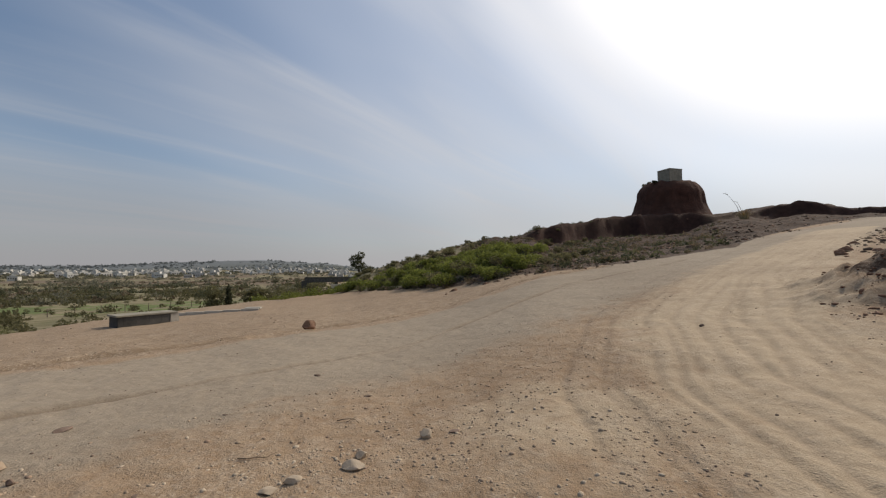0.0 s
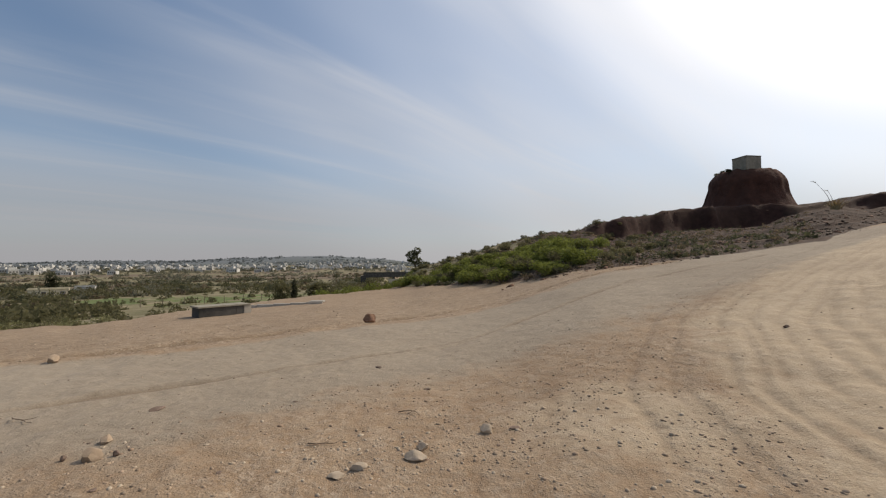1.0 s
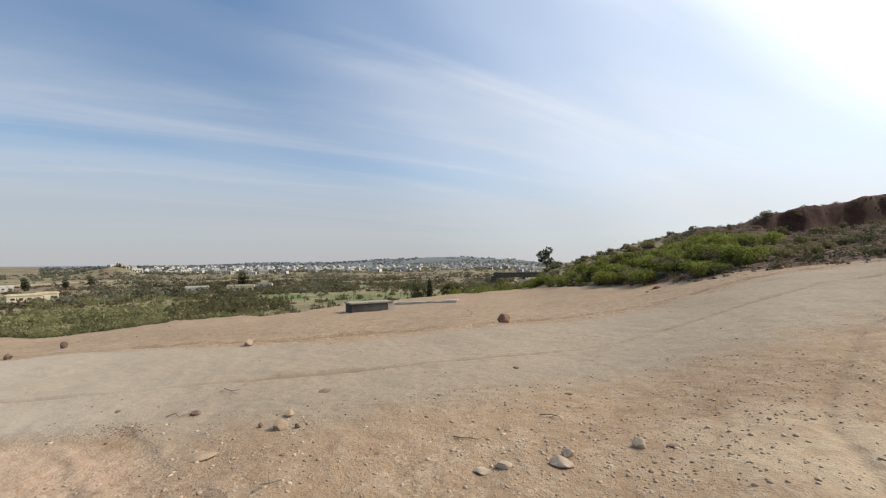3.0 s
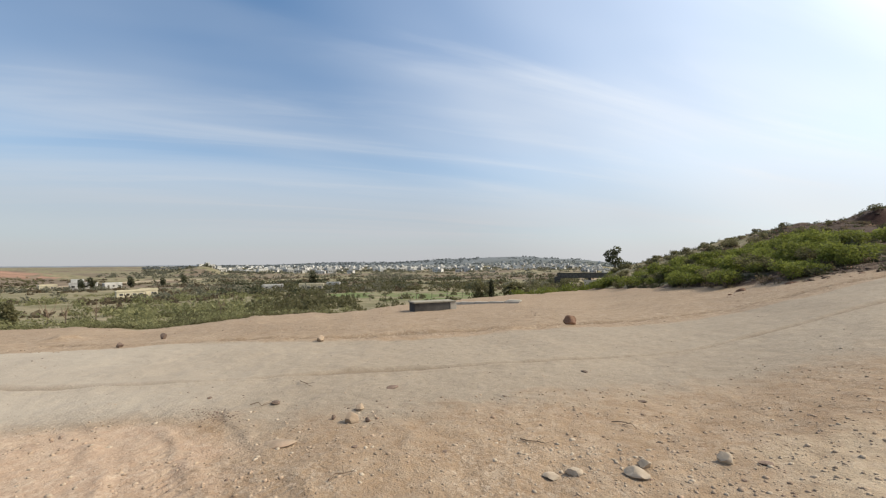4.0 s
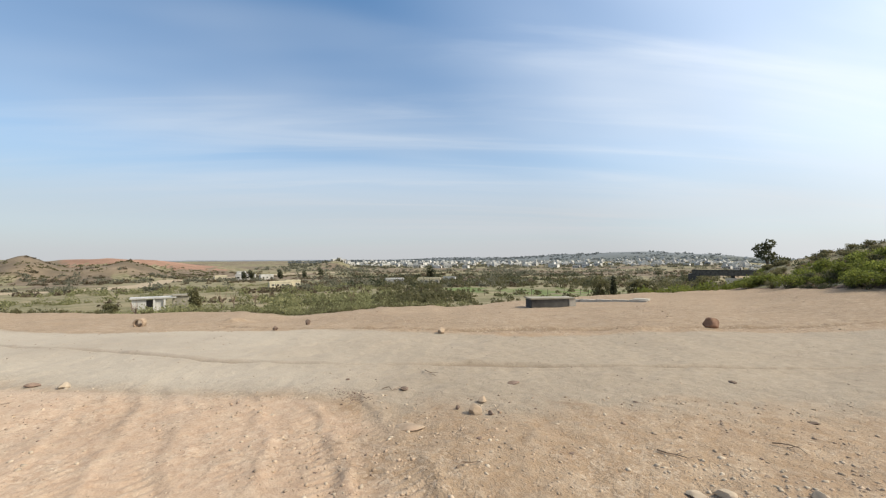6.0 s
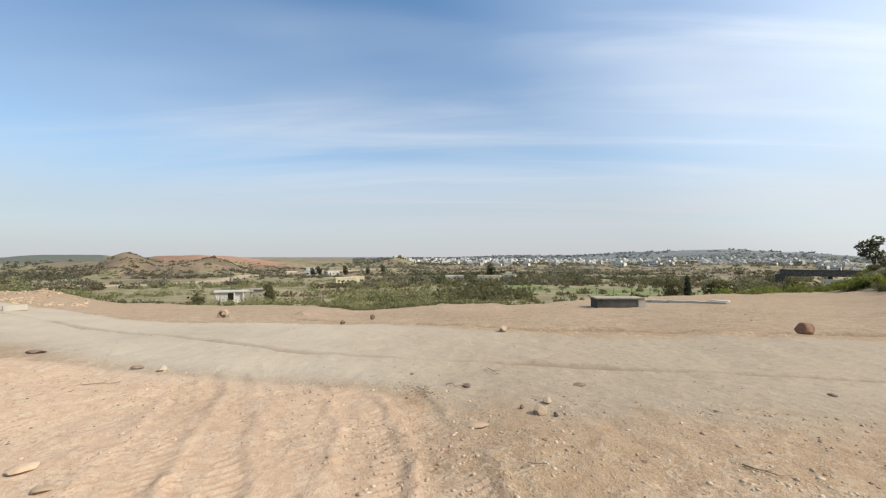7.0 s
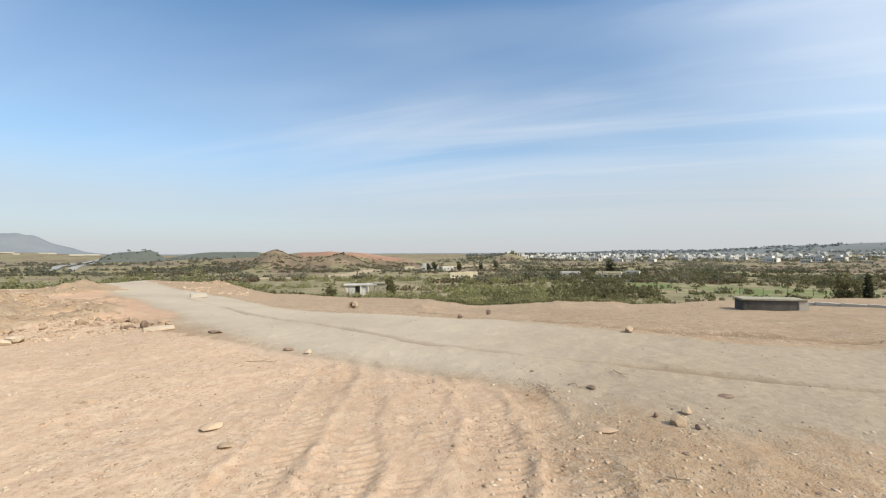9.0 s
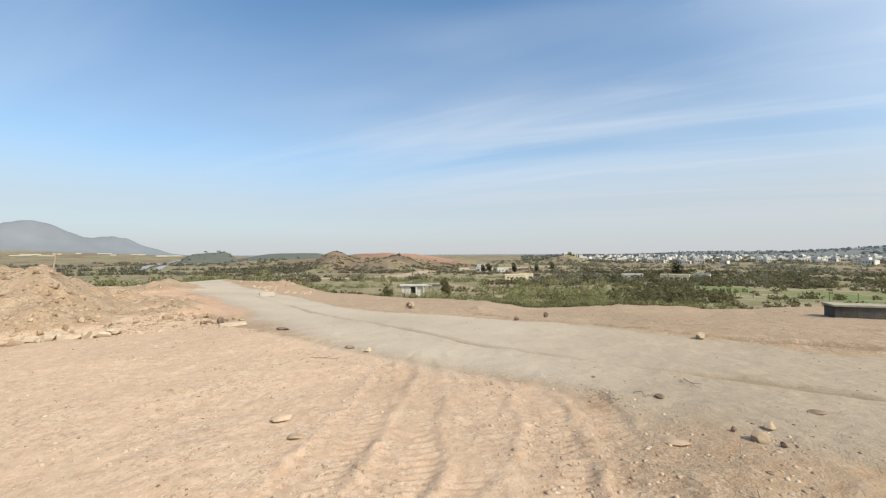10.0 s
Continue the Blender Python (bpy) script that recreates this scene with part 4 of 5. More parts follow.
def blades(name, x, y, z, n, height, spread, mat, label, category, seed):
    """A tuft of tapering, bent blades."""
    rng = np.random.default_rng(seed)
    verts, faces = [], []
    for _ in range(n):
        a, r = rng.uniform(0, 6.28), rng.uniform(0, spread * 0.4)
        h, out = height * rng.uniform(0.55, 1.0), spread * rng.uniform(0.2, 1.0)
        w = height * 0.018
        base, dirn, side = np.array([math.cos(a) * r, math.sin(a) * r, -0.02]), np.array([math.cos(a), math.sin(a), 0]), np.array([-math.sin(a), math.cos(a), 0])
        i = len(verts)
        for s in (0, 0.5, 1.0):
            p = base + dirn * out * s ** 2 + np.array([0, 0, h * s * (1 - 0.15 * s)])
            verts += [p - side * w * (1 - 0.85 * s), p + side * w * (1 - 0.85 * s)]
        faces += [(i, i + 1, i + 3, i + 2), (i + 2, i + 3, i + 5, i + 4)]
    ob = new(name, mesh_of(name, verts, faces, mat))
    ob.matrix_basis = pose(x, y, z)
    return tagged(ob, label, category)


x, y = plan(-36.2, 62)
blades("grass_clump", x, y, ground_z(x, y), 200, 1.5, 1.2, STRAW, "tall dry straw-coloured grass clump on the hill", "grass", 31)


def plume(az, d, h, bend, seed):
    x, y = plan(az, d)
    ob = thing("reed", x, y, ground_z(x, y) - 0.05, "tall thin dry reed leaning on the hilltop", "reed", "reeds")
    side = Vector((way(az + 90).x, way(az + 90).y, 0))
    bm, last = bmesh.new(), Vector((0, 0, 0))
    for k in range(1, 7):
        s = k / 6
        p = Vector((0, 0, h * s)) + side * bend * s * s
        tapered(bm, last, p, 0.03 * (1.1 - s) + 0.012, 0.03 * (1 - s) + 0.01, 5)
        last = p
    part("stalk", bm, TWIG, ob)
    bm = bmesh.new()
    tapered(bm, last - side * bend * 0.16 - Vector((0, 0, h * 0.06)), last + side * 0.25, 0.045, 0.012, 5)
    part("plume", bm, STRAW, ob)


plume(-35.9, 62, 3.5, 1.5, 1)
plume(-36.1, 62.3, 2.4, 0.6, 2)
for k, (az, d, h) in enumerate(((-26.3, 73.6, 1.0), (-26.9, 72.4, 0.8), (-27.4, 71.2, 0.6))):
    x, y = plan(az, d)
    b = bush_master("bush", 0.8, h, 260, 0.14, LEAF_DARK, 60 + k, "dark straggling bush on the rim of the earth stump", group="rim bushes")
    b.matrix_basis = pose(x, y, 13.95 - 0.2 * (k == 0), 0, 0, 50 * k) @ Matrix.Scale(0.7, 4)

# ---- built things ----


def stock_tank():
    """The low concrete chamber at the roadside and the slab wall that runs on from it."""
    ob = thing("concrete_chamber", -11.04, 16.08, -0.50, "low weathered concrete chamber with a flat slab lid", "concrete chamber", turn=55)
    # front darker and end paler: shade and sun put into the concrete
    part("wall", box(1.66, 0.8, 0.52, x=-0.1, z=-0.15, bevel=0.015), DARK_CONCRETE, ob, "concrete wall in a dark shaded tone")
    part("end_wall", box(0.3, 0.84, 0.52, x=0.88, z=-0.15, bevel=0.015), NEW_CONCRETE, ob, "concrete end wall in a pale sunlit tone")
    part("lid", box(1.98, 0.9, 0.06, x=0.0, z=0.373, bevel=0.012), CONCRETE, ob)
    for k in range(4):
        part("form_board_mark", box(0.012, 0.008, 0.32, x=-0.75 + 0.4 * k, y=-0.402, z=0.06), DARK_CONCRETE, ob)
    wall = thing("kerb_wall", -10.74, 20.54, -0.72, "long low pale concrete wall behind the chamber", "wall", turn=13)
    for k in range(5):
        part("wall_block", box(0.78, 0.20, 0.31, x=-1.7 + 0.80 * k, z=-0.1 + 0.03 * k, bevel=0.015), NEW_CONCRETE, wall)
    slab = thing("flat_slab", -9.36, 21.4, -0.52, "flat pale concrete slab at the end of the low wall", "slab", turn=10)
    part("slab", box(0.72, 0.5, 0.09, z=0.06, bevel=0.02), NEW_CONCRETE, slab)
    part("support", box(0.55, 0.36, 0.26, z=-0.2, bevel=0.02), CONCRETE, slab)


stock_tank()


def fence_posts():
    master = None
    for k in range(9):
        x, y = plan(27 + 2.1 * k, 108 + 3 * math.sin(k))
        m = pose(x, y, ground_z(x, y), 0, 3 * math.sin(k * 2.3), 0)
        if master is None:
            master = thing("fence_post", x, y, ground_z(x, y), "thin dark fence post at the edge of the field", "post", "fence posts")
            bm = bmesh.new()
            tapered(bm, (0, 0, -0.2), (0, 0, 1.4), 0.07, 0.06, 8)
            part("post", bm, BARK, master)
            part("cap", box(0.15, 0.15, 0.05, z=1.4), BARK, master)
        else:
            copy_thing(master, m)


fence_posts()


def flat_house(name, az, d, w, dp, h, mat, label, windows=3, turn=0.0, group="", overhang=0.4, sink=0.3, upper=False, doors=1):
    """A flat-roofed house: walls, roof slab, parapet, openings with frames."""
    x, y = plan(az, d)
    ob = thing(name, x, y, ground_z(x, y) - sink, label, "house", group, turn=az + turn)
    part("wall", box(w, dp, h), mat, ob)
    part("roof", box(w + overhang, dp + overhang, 0.25, z=h), mat, ob)
    part("parapet", box(w * 0.98, 0.2, 0.5, y=-dp / 2 + 0.15, z=h + 0.25), mat, ob)
    if upper:
        part("upper_room", box(w * 0.45, dp * 0.6, h * 0.55, x=-w * 0.22, z=h + 0.25), mat, ob)
    for k in range(windows):
        wx = -w / 2 + w * (k + 0.7) / (windows + 0.4)
        win = part("window", box(w * 0.11 + 0.2, 0.12, h * 0.30, x=wx, y=-dp / 2 - 0.03, z=h * 0.45), PLASTER, ob)
        part("pane", box(w * 0.11, 0.08, h * 0.26, x=wx, y=-dp / 2 - 0.07, z=h * 0.47), HOLE, win)
    for k in range(doors):
        part("door", box(w * 0.12, 0.1, h * 0.7, x=w * 0.36, y=-dp / 2 - 0.02, z=0), HOLE, ob)
    return ob


def shed():
    x, y = plan(84.2, 76)
    ob = thing("flat_roofed_shed", x, y, ground_z(x, y) - 0.1, "white flat-roofed shed half hidden by valley scrub", "shed", turn=82)
    ob.matrix_basis = ob.matrix_basis @ Matrix.Diagonal((0.85, 0.85, 0.9, 1))
    part("wall", box(2.0, 2.6, 1.9, x=-2.4, z=0.6), PLASTER, ob)
    part("wall", box(1.2, 2.4, 1.9, x=0.4, z=0.6), PLASTER, ob)
    part("roof", box(6.6, 3.4, 0.22, x=-0.4, z=2.5, bevel=0.02), PLASTER, ob, "white roof slab")
    part("roof", box(2.6, 3.0, 0.2, x=3.6, z=2.75, bevel=0.02), CONCRETE, ob, "grey roof slab")
    part("wall", box(2.4, 2.4, 2.1, x=3.6, z=0.6), CONCRETE, ob, "grey end wall")
    part("opening", box(1.5, 0.3, 1.7, x=-0.9, y=-0.8, z=0.6), HOLE, ob)
    for px in (-0.3, 1.2):
        part("pillar", box(0.28, 0.28, 2.0, x=px, y=-1.45, z=0.5), PLASTER, ob)
    part("base", box(8.6, 3.0, 0.8, x=0.6, z=-0.2), CONCRETE, ob)


shed()
flat_house("farmhouse", 75.0, 340, 13, 8, 4.2, PLASTER, "white two-storey farmhouse across the valley", 4, -6, "farmhouses", upper=True)
flat_house("farmhouse", 72.6, 348, 9, 7, 3.6, PLASTER, "white flat-roofed farm building across the valley", 3, 8, "farmhouses")
flat_house("farmhouse", 77.8, 350, 8, 7, 3.4, CREAM, "brownish flat-roofed farm building across the valley", 2, 4, "farmhouses")
flat_house("long_house", 71.0, 205, 9, 5, 2.6, CREAM, "long cream farm building with a dark gateway", 4, 5, "valley houses")
flat_house("long_house", 69.4, 208, 6, 5, 3.0, CREAM, "cream farm building with a flat roof", 2, 5, "valley houses")
flat_house("long_house", 51.4, 212, 11, 6, 2.9, CREAM, "cream flat-roofed house below a dark tree", 4, -5, "valley houses")
flat_house("long_house", 56.2, 236, 10, 5, 2.4, PLASTER, "low white building in the valley", 3, 4, "valley houses")
flat_house("long_house", 48.6, 250, 7, 5, 2.6, PLASTER, "small whitewashed house in the valley", 2, -8, "valley houses")
for k, (az, d) in enumerate(((93.0, 1000), (98.5, 1150), (100.2, 1180), (96.6, 1250))):
    flat_house("far_house", az, d, 22, 12, 6, PLASTER, "small white house below the far ridge", 3, 5 * k, "houses below the ridge")


def bridge():
    """The dark road bridge beyond the hill's end."""
    x, y = plan(15.4, 235)
    z = EYE + 235 * math.tan(radians(-1.45)) - 5.0
    ob = thing("road_bridge", x, y, z, "dark concrete road bridge with a pale wing wall", "bridge", turn=15)
    part("deck", box(42, 8, 2.0, x=9, z=3.0, bevel=0.05), DARK_CONCRETE, ob)
    part("parapet", box(42, 0.3, 0.7, x=9, y=-3.9, z=5.0, bevel=0.03), DARK_CONCRETE, ob)
    part("abutment", box(5, 8.4, 5.5, x=-11, z=-1.8, bevel=0.05), DARK_CONCRETE, ob)
    part("wing_wall", box(18, 0.8, 2.6, x=10, y=-5.5, z=-0.6, bevel=0.04), NEW_CONCRETE, ob, "paler low wing wall")
    for px in (4, 18):
        part("pier", box(1.4, 6, 5.6, x=px, z=-1.9, bevel=0.05), DARK_CONCRETE, ob)


bridge()


def town():
    """The white town on the far side: the nearer houses one by one, the rest as one mass."""
    rng = np.random.default_rng(77)
    masters = []
    for k, (w, dp, h, mat) in enumerate(((13, 10, 6.5, PLASTER), (17, 11, 7.5, PLASTER), (11, 9, 4.5, CREAM), (20, 12, 9.0, PLASTER), (14, 9, 5.0, PLASTER))):
        masters.append(flat_house("town_house", 40 + 3 * k, 1080 + 30 * k, w, dp, h, mat, "pale flat-roofed town house on the far rise" if mat is PLASTER else "cream flat-roofed town house on the far rise", 4, 0, "town houses", upper=k in (1, 4)))
    for k in range(110):
        az, d = rng.uniform(9, 64), rng.uniform(880, 1500)
        if value_noise(np.array([az / 4.0]), np.array([d / 200.0]), 5)[0] < -0.2:
            continue
        x, y = plan(az, d)
        copy_thing(masters[int(rng.integers(5))], pose(x, y, ground_z(x, y) - 0.3, 0, 0, az + rng.uniform(-35, 35)))
    n = 560
    az, d = rng.uniform(7, 66, n), 1400 + 1150 * rng.uniform(0, 1, n) ** 1.2
    keep = value_noise(az / 3.0, d / 260.0, 9) > -0.22
    az, d = az[keep], d[keep]
    a = np.radians(az * SWEEP)
    x, y = -np.sin(a) * d, np.cos(a) * d
    z = heights(x, y) - 1.0
    verts, faces = [], []
    for i in range(len(x)):
        w, dp, h, turn = rng.uniform(5, 12), rng.uniform(4, 8), rng.choice([5.0, 7.0, 9.5]), rng.uniform(0, 3.14)
        for lift, sw, hh in ((0, 1.0, h), (h, 0.45, h * 0.35)):
            c, s, b = math.cos(turn), math.sin(turn), len(verts)
            for top in (0, 1):
                for ux, uy in ((-1, -1), (1, -1), (1, 1), (-1, 1)):
                    verts.append((x[i] + (ux * c * w - uy * s * dp) * sw, y[i] + (ux * s * w + uy * c * dp) * sw, z[i] + lift + top * hh))
            faces += [(b, b + 1, b + 5, b + 4), (b + 1, b + 2, b + 6, b + 5), (b + 2, b + 3, b + 7, b + 6), (b + 3, b, b + 4, b + 7), (b + 4, b + 5, b + 6, b + 7)]
    tagged(new("distant_houses", mesh_of("distant_houses", verts, faces, PLASTER)), "crowded white houses of the distant town", "town", kind="stuff")
    verts, faces = [], []
    for i in range(18):
        az, d = rng.uniform(112, 130), rng.uniform(2700, 3000)
        px, py = plan(az, d)
        pz = ground_z(px, py)
        w, dp, h, turn = rng.uniform(8, 40), rng.uniform(6, 12), rng.uniform(3, 6), radians(az + rng.uniform(-10, 10))
        c, s, b = math.cos(turn), math.sin(turn), len(verts)
        for top in (-0.3, 1):
            for ux, uy in ((-1, -1), (1, -1), (1, 1), (-1, 1)):
                verts.append((px + ux * c * w - uy * s * dp, py + ux * s * w + uy * c * dp, pz + top * h))
        faces += [(b, b + 1, b + 5, b + 4), (b + 1, b + 2, b + 6, b + 5), (b + 2, b + 3, b + 7, b + 6), (b + 3, b, b + 4, b + 7), (b + 4, b + 5, b + 6, b + 7)]
    tagged(new("distant_houses", mesh_of("distant_houses", verts, faces, NEW_CONCRETE)), "long pale sheds below the mountains", "town", kind="stuff")


town()


def highway():
    """Two pale carriageways running away to the mountains."""
    for side in (-1, 1):
        verts, faces = [], []
        for k in range(60):
            s = k / 59
            d = 520 * (2600 / 520) ** s
            x, y = plan(116.6 - 4.6 * s ** 0.8, d)
            across = way(116.6 - 4.6 * s + 84)
            for u in (3, 11):
                px, py = x + across.x * u * side, y + across.y * u * side
                verts.append((px, py, ground_z(px, py) + 0.5 + 2 * s))
        faces = [(2 * k, 2 * k + 1, 2 * k + 3, 2 * k + 2) for k in range(59)]
        me = mesh_of("highway", verts, faces, TARMAC)
        bm = bmesh.new()
        bm.from_mesh(me)
        bmesh.ops.solidify(bm, geom=bm.faces[:], thickness=1.2)
        bm.to_mesh(me)
        bm.free()
        tagged(new("highway", me), "pale carriageway running away towards the mountains", "road", kind="structure")


highway()

# ---- stones, slabs and litter ----
put_stone("boulder", -3.41, 11.13, 0.42, 0.30, 0.32, 7, RED_STONE, "blocky red-brown boulder at the edge of the road", "boulder", 0.95, turn=25)
put_stone("stone", -0.16, 4.29, 0.14, 0.12, 0.085, 8, PALE_STONE, "pale rounded stone on bare earth", group="roadside stones")
put_stone("stone", -0.68, 3.92, 0.12, 0.10, 0.075, 9, PALE_STONE, "rounded pale stone half sunk in earth", group="roadside stones")
put_stone("stone", -0.71, 3.73, 0.19, 0.12, 0.08, 10, PALE_STONE, "long pale stone half sunk in earth", group="roadside stones", turn=10)
put_stone("stone", -1.13, 3.54, 0.15, 0.11, 0.07, 11, PALE_STONE, "flat pale stone half sunk in earth", group="roadside stones", turn=20)
put_stone("stone", -1.25, 3.43, 0.16, 0.12, 0.04, 12, PALE_STONE, "thin pale flake of stone lying on earth", group="roadside stones")
put_stone("stone", -3.34, 3.42, 0.15, 0.13, 0.13, 13, STONE, "angular grey-brown stone lying on gravel", blocky=0.5, group="roadside stones")
put_stone("stone", -3.51, 3.73, 0.13, 0.10, 0.09, 14, STONE, "angular reddish stone lying on gravel", blocky=0.6, group="roadside stones")
put_stone("stone", -3.20, 3.51, 0.07, 0.06, 0.05, 15, DARK_STONE, "small dark stone beside two larger ones", group="roadside stones")
put_stone("stone", -3.54, 3.36, 0.06, 0.05, 0.05, 16, DARK_STONE, "small dark stone beside two larger ones", group="roadside stones")
put_stone("stone", -3.50, 2.70, 0.30, 0.20, 0.035, 17, STONE, "flat pale stone set in the earth", group="roadside stones", turn=55)
put_stone("stone", -7.22, 6.38, 0.22, 0.16, 0.15, 18, STONE, "pale brown stone at the road's edge", group="roadside stones")
put_stone("stone", -11.64, 5.32, 0.22, 0.17, 0.17, 19, DARK_STONE, "dark pointed stone on the road's far side", blocky=0.3, group="roadside stones")
put_stone("stone", -10.57, 4.04, 0.14, 0.12, 0.13, 20, DARK_STONE, "small dark brown stone by the road", group="roadside stones")
put_stone("stone", -7.85, -0.07, 0.17, 0.10, 0.07, 21, DARK_STONE, "dark flat stone on reddish earth", group="roadside stones")
put_stone("stone", -7.47, 0.24, 0.17, 0.13, 0.09, 22, PALE_STONE, "pale rounded stone on reddish earth", group="roadside stones")
put_stone("stone", -4.70, -0.66, 0.22, 0.17, 0.055, 41, STONE, "broad buff stone half buried in earth", group="roadside stones")
put_stone("stone", -4.19, -0.46, 0.15, 0.12, 0.05, 44, STONE, "buff stone beside a half-buried one", group="roadside stones")
put_stone("stone", -5.92, -2.07, 0.18, 0.12, 0.06, 25, STONE, "flat buff stone on bare earth", group="roadside stones")
put_stone("stone", 4.2, 7.26, 0.08, 0.07, 0.05, 26, DARK_STONE, "small dark stone on the pale track", group="roadside stones")


def pipe_ring():
    ob = thing("concrete_pipe", -15.38, 1.9, ground_z(-15.38, 1.9) + 0.10, "short broken piece of pale concrete pipe", "pipe", turn=62)
    bm = bmesh.new()
    n = 28
    rings = []
    for px, r in ((-0.12, 0.135), (-0.105, 0.145), (0.105, 0.145), (0.12, 0.135), (0.12, 0.10), (-0.12, 0.10)):
        rings.append([bm.verts.new((math.cos(2 * math.pi * k / n) * r, px, math.sin(2 * math.pi * k / n) * r)) for k in range(n)])
    for a, b in zip(rings, rings[1:] + rings[:1]):
        for k in range(n):
            bm.faces.new((a[k], a[(k + 1) % n], b[(k + 1) % n], b[k]))
    part("pipe_wall", rough(bm, 0.1, 0.012, 3), STONE, ob)
    bm = bmesh.new()
    bmesh.ops.create_icosphere(bm, subdivisions=2, radius=0.085, matrix=Matrix.Translation((0, 0.02, -0.06)) @ Matrix.Diagonal((1, 1.2, 0.5, 1)))
    part("earth_fill", rough(bm, 0.08, 0.02, 5), STONE, ob)


pipe_ring()


def slab(name, x, y, w, d, h, turn, mat, label, lift=0.0, tilt=(0, 0)):
    ob = new(name)
    ob.matrix_basis = pose(x, y, ground_z(x, y) + lift, tilt[0], tilt[1], turn)
    tagged(ob, label, "slab")
    part("slab", rough(box(w, d, h, bevel=0.012), 0.3, 0.012, x), mat, ob)
    part("broken_edge", rough(box(w * 0.5, d * 0.2, h * 0.8, x=w * 0.1, y=d * 0.55, bevel=0.012), 0.12, 0.03, y), mat, ob)
    return ob


slab("concrete_slab", -10.9, -2.75, 0.56, 0.36, 0.045, 107, PALE_STONE, "pale broken concrete slab lying on red earth", 0.0, (2, -2))
slab("concrete_block", -20.71, -3.93, 0.62, 0.26, 0.18, 104, NEW_CONCRETE, "long pale concrete block beside the road")
put_stone("clod", -11.11, -3.08, 0.24, 0.16, 0.20, 31, DARK_STONE, "dark broken clod of earth by the slab", "clod", 0.2)
put_stone("clod", -9.83, -1.5, 0.34, 0.14, 0.07, 32, DARK_STONE, "dark flat clod of earth on bare ground", "clod")
put_stone("clod", -11.23, -3.4, 0.34, 0.10, 0.09, 33, DARK_STONE, "dark broken clod of earth by the slab", "clod")


def kerb_stones():
    rng = random.Random(5)
    for k in range(13):
        az = 118.5 + 0.72 * k + rng.uniform(-0.2, 0.2)
        d = 11.15 + rng.uniform(-0.12, 0.35)
        x, y = plan(az, d)
        put_stone("pale_rock", x, y, rng.uniform(0.22, 0.48), rng.uniform(0.16, 0.3), rng.uniform(0.10, 0.19), 200 + k, PALE_STONE, "pale flat rock in a row below the spoil heap", "rock", 0.85, "row of pale rocks")
    for k in range(46):
        az = rng.uniform(106, 128)
        d = 11.7 + rng.random() * (0.8 + 0.09 * (az - 104))
        x, y = plan(az, d)
        s = rng.uniform(0.08, 0.24)
        put_stone("rubble", x, y, s, s * rng.uniform(0.6, 0.9), s * rng.uniform(0.4, 0.8), 300 + k, SPOIL_STONE, "rough lump of rubble on the spoil heap", "rubble", 0.85, "rubble on the spoil heap")


kerb_stones()


def marker_post():
    ob = thing("marker_post", -12.74, -7.45, ground_z(-12.74, -7.45) - 0.05, "short leaning pale post on the spoil heap", "post")
    bm = bmesh.new()
    tapered(bm, (0, 0, 0), (0.03, 0.08, 0.42), 0.02, 0.017, 8)
    part("post", bm, PALE_STONE, ob)
    part("post_cap", box(0.05, 0.05, 0.02, x=0.03, y=0.08, z=0.41, bevel=0.005), PALE_STONE, ob)


marker_post()


def twig(x, y, length, turn, seed):
    rng = random.Random(seed)
    ob = thing("twig", x, y, ground_z(x, y) + 0.012, "dry brown twig lying on the gravel", "twig", "twigs", turn)
    bm, last = bmesh.new(), Vector((-length / 2, 0, 0))
    for k in range(1, 5):
        p = Vector((-length / 2 + length * k / 4, rng.uniform(-0.04, 0.04), rng.uniform(0, 0.02)))
        tapered(bm, last, p, 0.007 - 0.001 * k, 0.0065 - 0.001 * k, 6)
        last = p
    part("stem", bm, TWIG, ob)
    bm = bmesh.new()
    tapered(bm, (0, 0, 0.005), (length * 0.2, 0.09, 0.02), 0.004, 0.002, 5)
    part("side_shoot", bm, TWIG, ob)


twig(-4.83, 4.06, 0.42, -20, 1)
twig(-4.52, 3.22, 0.3, 30, 2)
twig(-7.13, -0.44, 0.5, 70, 3)
twig(-1.56, 3.92, 0.3, 10, 4)
twig(-0.97, 4.71, 0.25, -10, 5)
twig(-2.55, 2.55, 0.25, 80, 6)
for k, (x, y, s) in enumerate(((-3.74, 4.55, 0.17), (-4.47, 3.36, 0.16), (-0.93, 5.6, 0.1), (0.1, 4.35, 0.11), (-0.05, 4.0, 0.05), (-1.85, 6.61, 0.13), (-2.34, 4.93, 0.06), (-2.84, 2.96, 0.07), (-2.15, 3.33, 0.06), (-5.32, 3.05, 0.08))):
    put_stone("clod", x, y, s, s * 0.7, s * 0.22, 400 + k, DARK_STONE, "dark crumbled clod of earth on gravel", "clod", 0, "small clods")


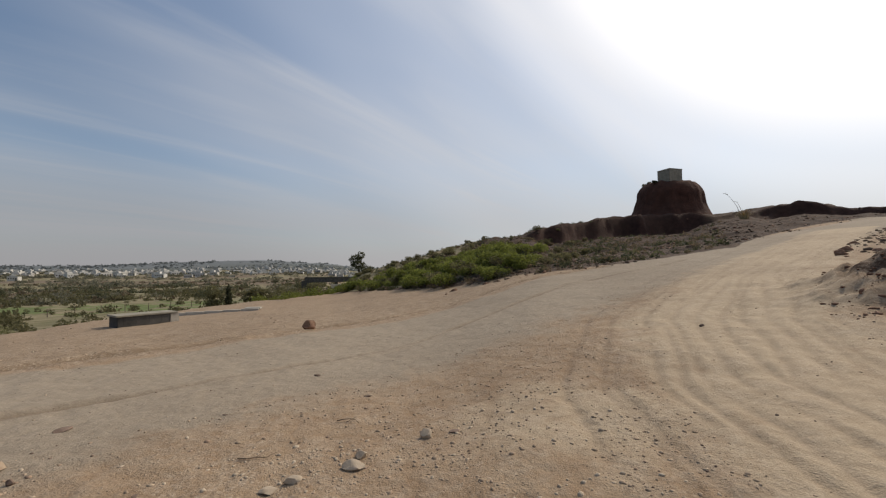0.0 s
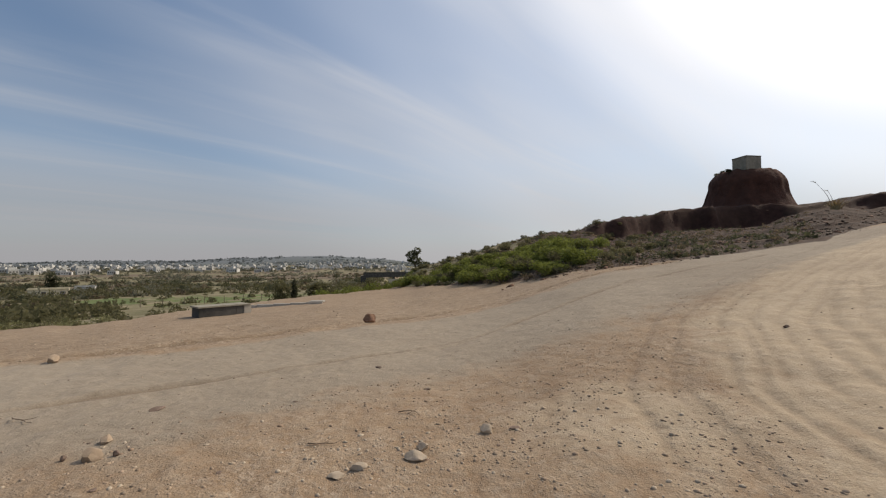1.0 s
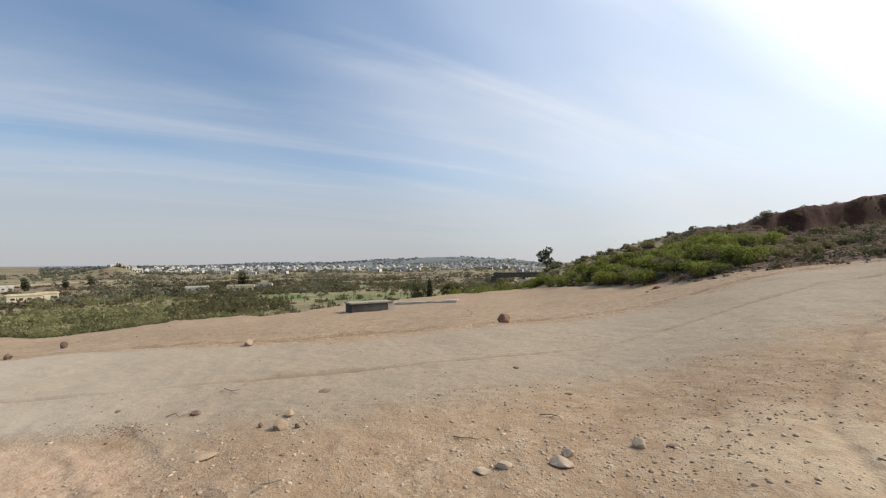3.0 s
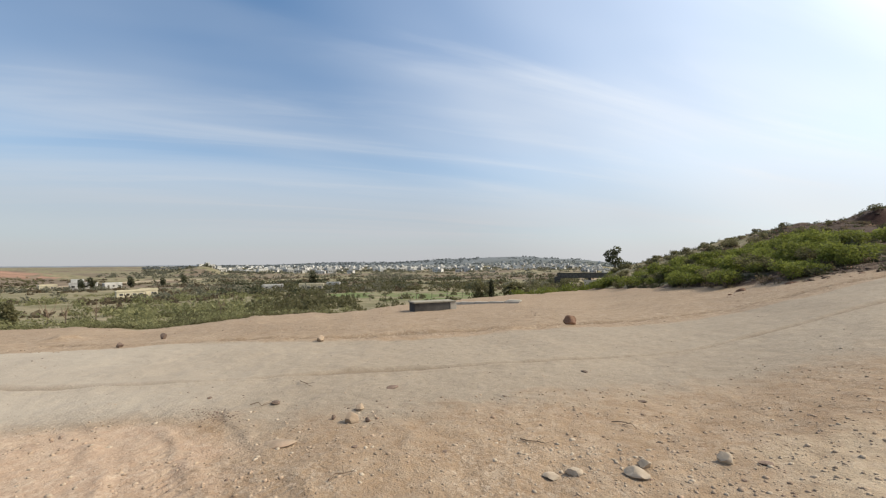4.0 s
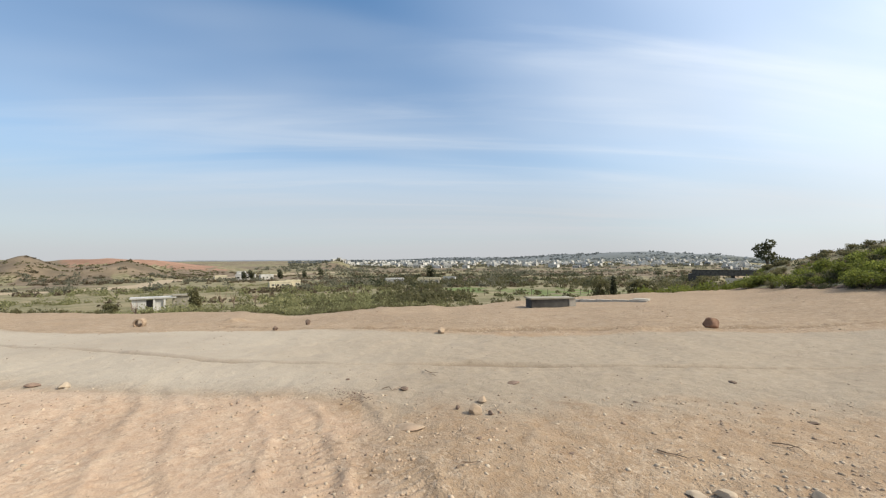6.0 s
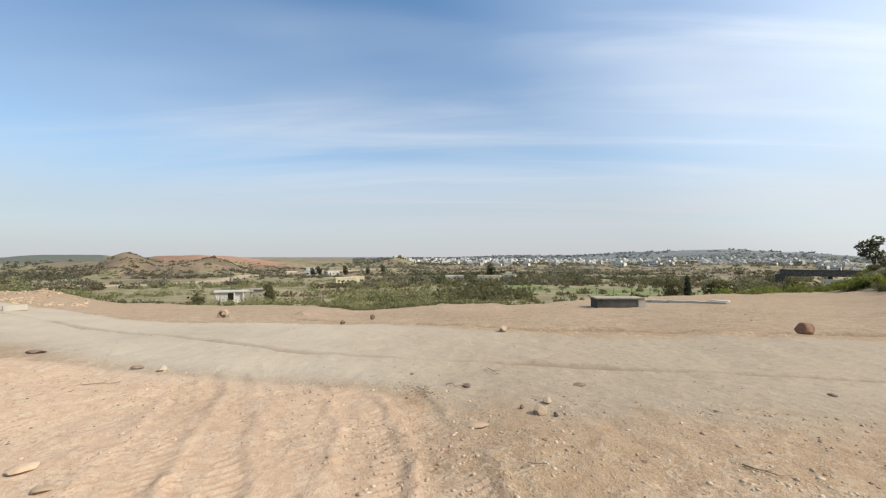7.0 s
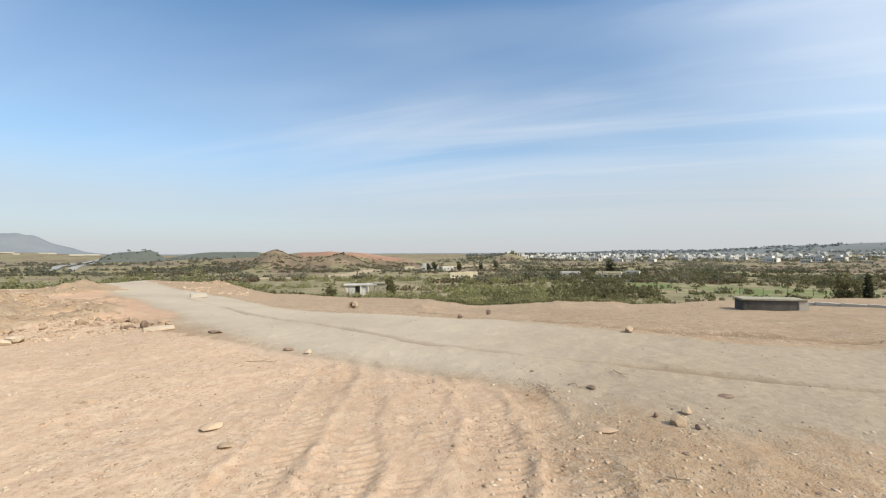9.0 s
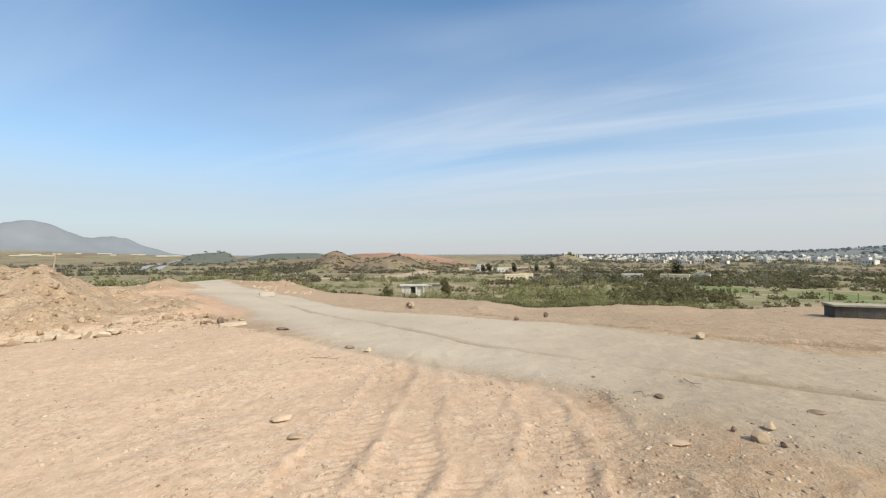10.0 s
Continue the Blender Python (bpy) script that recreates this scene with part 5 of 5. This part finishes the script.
def pebbles(name, label, count, place, sizes, mat, seed, power=2.0):
    """Loose stones too many to count: small faceted lumps in one mesh."""
    rng = np.random.default_rng(seed)
    x, y = place(rng, count)
    z = heights(x, y)
    n = len(x)
    g = (1 + 5 ** 0.5) / 2
    base = np.array([(-1, g, 0), (1, g, 0), (-1, -g, 0), (1, -g, 0), (0, -1, g), (0, 1, g), (0, -1, -g), (0, 1, -g), (g, 0, -1), (g, 0, 1), (-g, 0, -1), (-g, 0, 1)]) / 1.9
    tri = np.array([(0, 11, 5), (0, 5, 1), (0, 1, 7), (0, 7, 10), (0, 10, 11), (1, 5, 9), (5, 11, 4), (11, 10, 2), (10, 7, 6), (7, 1, 8), (3, 9, 4), (3, 4, 2), (3, 2, 6), (3, 6, 8), (3, 8, 9), (4, 9, 5), (2, 4, 11), (6, 2, 10), (8, 6, 7), (9, 8, 1)])
    s = sizes[0] + (sizes[1] - sizes[0]) * rng.uniform(0, 1, n) ** (power * 2)
    v = base[None] * (1 + rng.uniform(-0.3, 0.3, (n, 12, 1)))
    v = v * np.stack([np.ones(n), rng.uniform(0.55, 0.95, n), rng.uniform(0.35, 0.75, n)], -1)[:, None]
    a = rng.uniform(0, 2 * np.pi, n)
    c, q = np.cos(a)[:, None], np.sin(a)[:, None]
    v = np.stack([v[..., 0] * c - v[..., 1] * q, v[..., 0] * q + v[..., 1] * c, v[..., 2]], -1) * (s / 2)[:, None, None]
    co = (v + np.stack([x, y, z - 0.02 * s], -1)[:, None]).reshape(-1, 3)
    f = (tri[None] + 12 * np.arange(n)[:, None, None]).reshape(-1, 3)
    me = bpy.data.meshes.new(name)
    me.vertices.add(len(co))
    me.vertices.foreach_set("co", co.astype(np.float32).ravel())
    me.loops.add(f.size)
    me.loops.foreach_set("vertex_index", f.astype(np.int32).ravel())
    me.polygons.add(len(f))
    me.polygons.foreach_set("loop_start", np.arange(0, f.size, 3, dtype=np.int32))
    me.update(calc_edges=True)
    me.materials.append(mat)
    return tagged(new(name, me), label, "stones", kind="stuff")


def near_ground(a0, a1, d0, d1, patch, thresh, off_road=False, power=1.5):
    def place(rng, n):
        az = np.radians(rng.uniform(a0, a1, n * 5) * SWEEP)
        d = d0 + (d1 - d0) * rng.uniform(0, 1, n * 5) ** power
        x, y = -np.sin(az) * d, np.cos(az) * d
        keep = fbm(x / patch, y / patch, 3, 97) > thresh
        if off_road:
            road = off_line(x, y, ROAD)[0]
            track = off_line(x, y, TRACK)[0]
            keep &= (road > 2.2) & (track > 1.2)
        return x[keep][:n], y[keep][:n]
    return place


pebbles("pebbles", "pale pebbles strewn over the earth", 9000, near_ground(-50, 132, 2.2, 13, 0.9, 0.02, True), (0.008, 0.050), STONE, 501)
pebbles("pebbles", "pale flakes of stone strewn over the earth", 2200, near_ground(-50, 132, 2.2, 14, 0.7, 0.05, True), (0.008, 0.06), PALE_STONE, 502)
pebbles("pebbles", "coarse pale gravel on the bare earth", 800, near_ground(-14, 34, 2.6, 7.0, 0.7, 0.04, True), (0.012, 0.06), STONE, 511, 3.0)
pebbles("pebbles", "dark crumbs of earth and stone", 1900, near_ground(-50, 132, 2.2, 14, 0.8, 0.05, False), (0.008, 0.04), DARK_STONE, 503)


def gravel_patch(cx, cy, spread):
    def place(rng, n):
        return cx + rng.normal(0, spread, n), cy + rng.normal(0, spread * 0.6, n)
    return place


pebbles("pebbles", "patch of dark gravel on the road's edge", 170, gravel_patch(-4.66, 2.76, 0.16), (0.012, 0.04), DARK_STONE, 513)
pebbles("pebbles", "spill of pale gravel beside the two stones", 150, gravel_patch(-3.2, 2.9, 0.35), (0.012, 0.05), STONE, 514)
pebbles("pebbles", "spill of gravel round the pale stones", 260, gravel_patch(-1.1, 3.75, 0.4), (0.012, 0.055), PALE_STONE, 515)
pebbles("pebbles", "fine gravel on the road", 3200, near_ground(-40, 125, 3, 20, 1.5, -0.1, False), (0.008, 0.03), STONE, 504)
pebbles("pebbles", "gravel spilled along the road's far edge", 700, near_ground(5, 100, 10, 24, 2.0, 0.0, True, 1.0), (0.02, 0.10), STONE, 505)
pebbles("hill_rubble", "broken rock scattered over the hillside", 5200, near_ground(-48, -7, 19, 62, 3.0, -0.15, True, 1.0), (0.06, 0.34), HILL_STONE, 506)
pebbles("hill_rubble", "dark red rock scattered over the hillside", 1500, near_ground(-55, 0, 18, 75, 3.0, -0.1, True, 1.0), (0.06, 0.5), RED_STONE, 507)
pebbles("heap_rubble", "broken rock in the spoil heaps", 1700, near_ground(105, 134, 11.3, 20, 0.8, -0.12, True, 1.2), (0.025, 0.17), SPOIL_STONE, 508)
pebbles("heap_rubble", "pale broken rock in the spoil heaps", 1300, near_ground(105, 134, 11.0, 19, 0.8, -0.08, True, 1.2), (0.02, 0.15), STONE, 512)
pebbles("heap_rubble", "broken rock in the heap beside the track", 500, near_ground(-58, -40, 8.5, 14.5, 0.8, -0.1, True, 1.0), (0.03, 0.16), RED_STONE, 509)
pebbles("heap_rubble", "broken rock at the road's bend", 700, near_ground(98, 118, 24, 36, 1.0, -0.1, True, 1.0), (0.06, 0.35), STONE, 510)
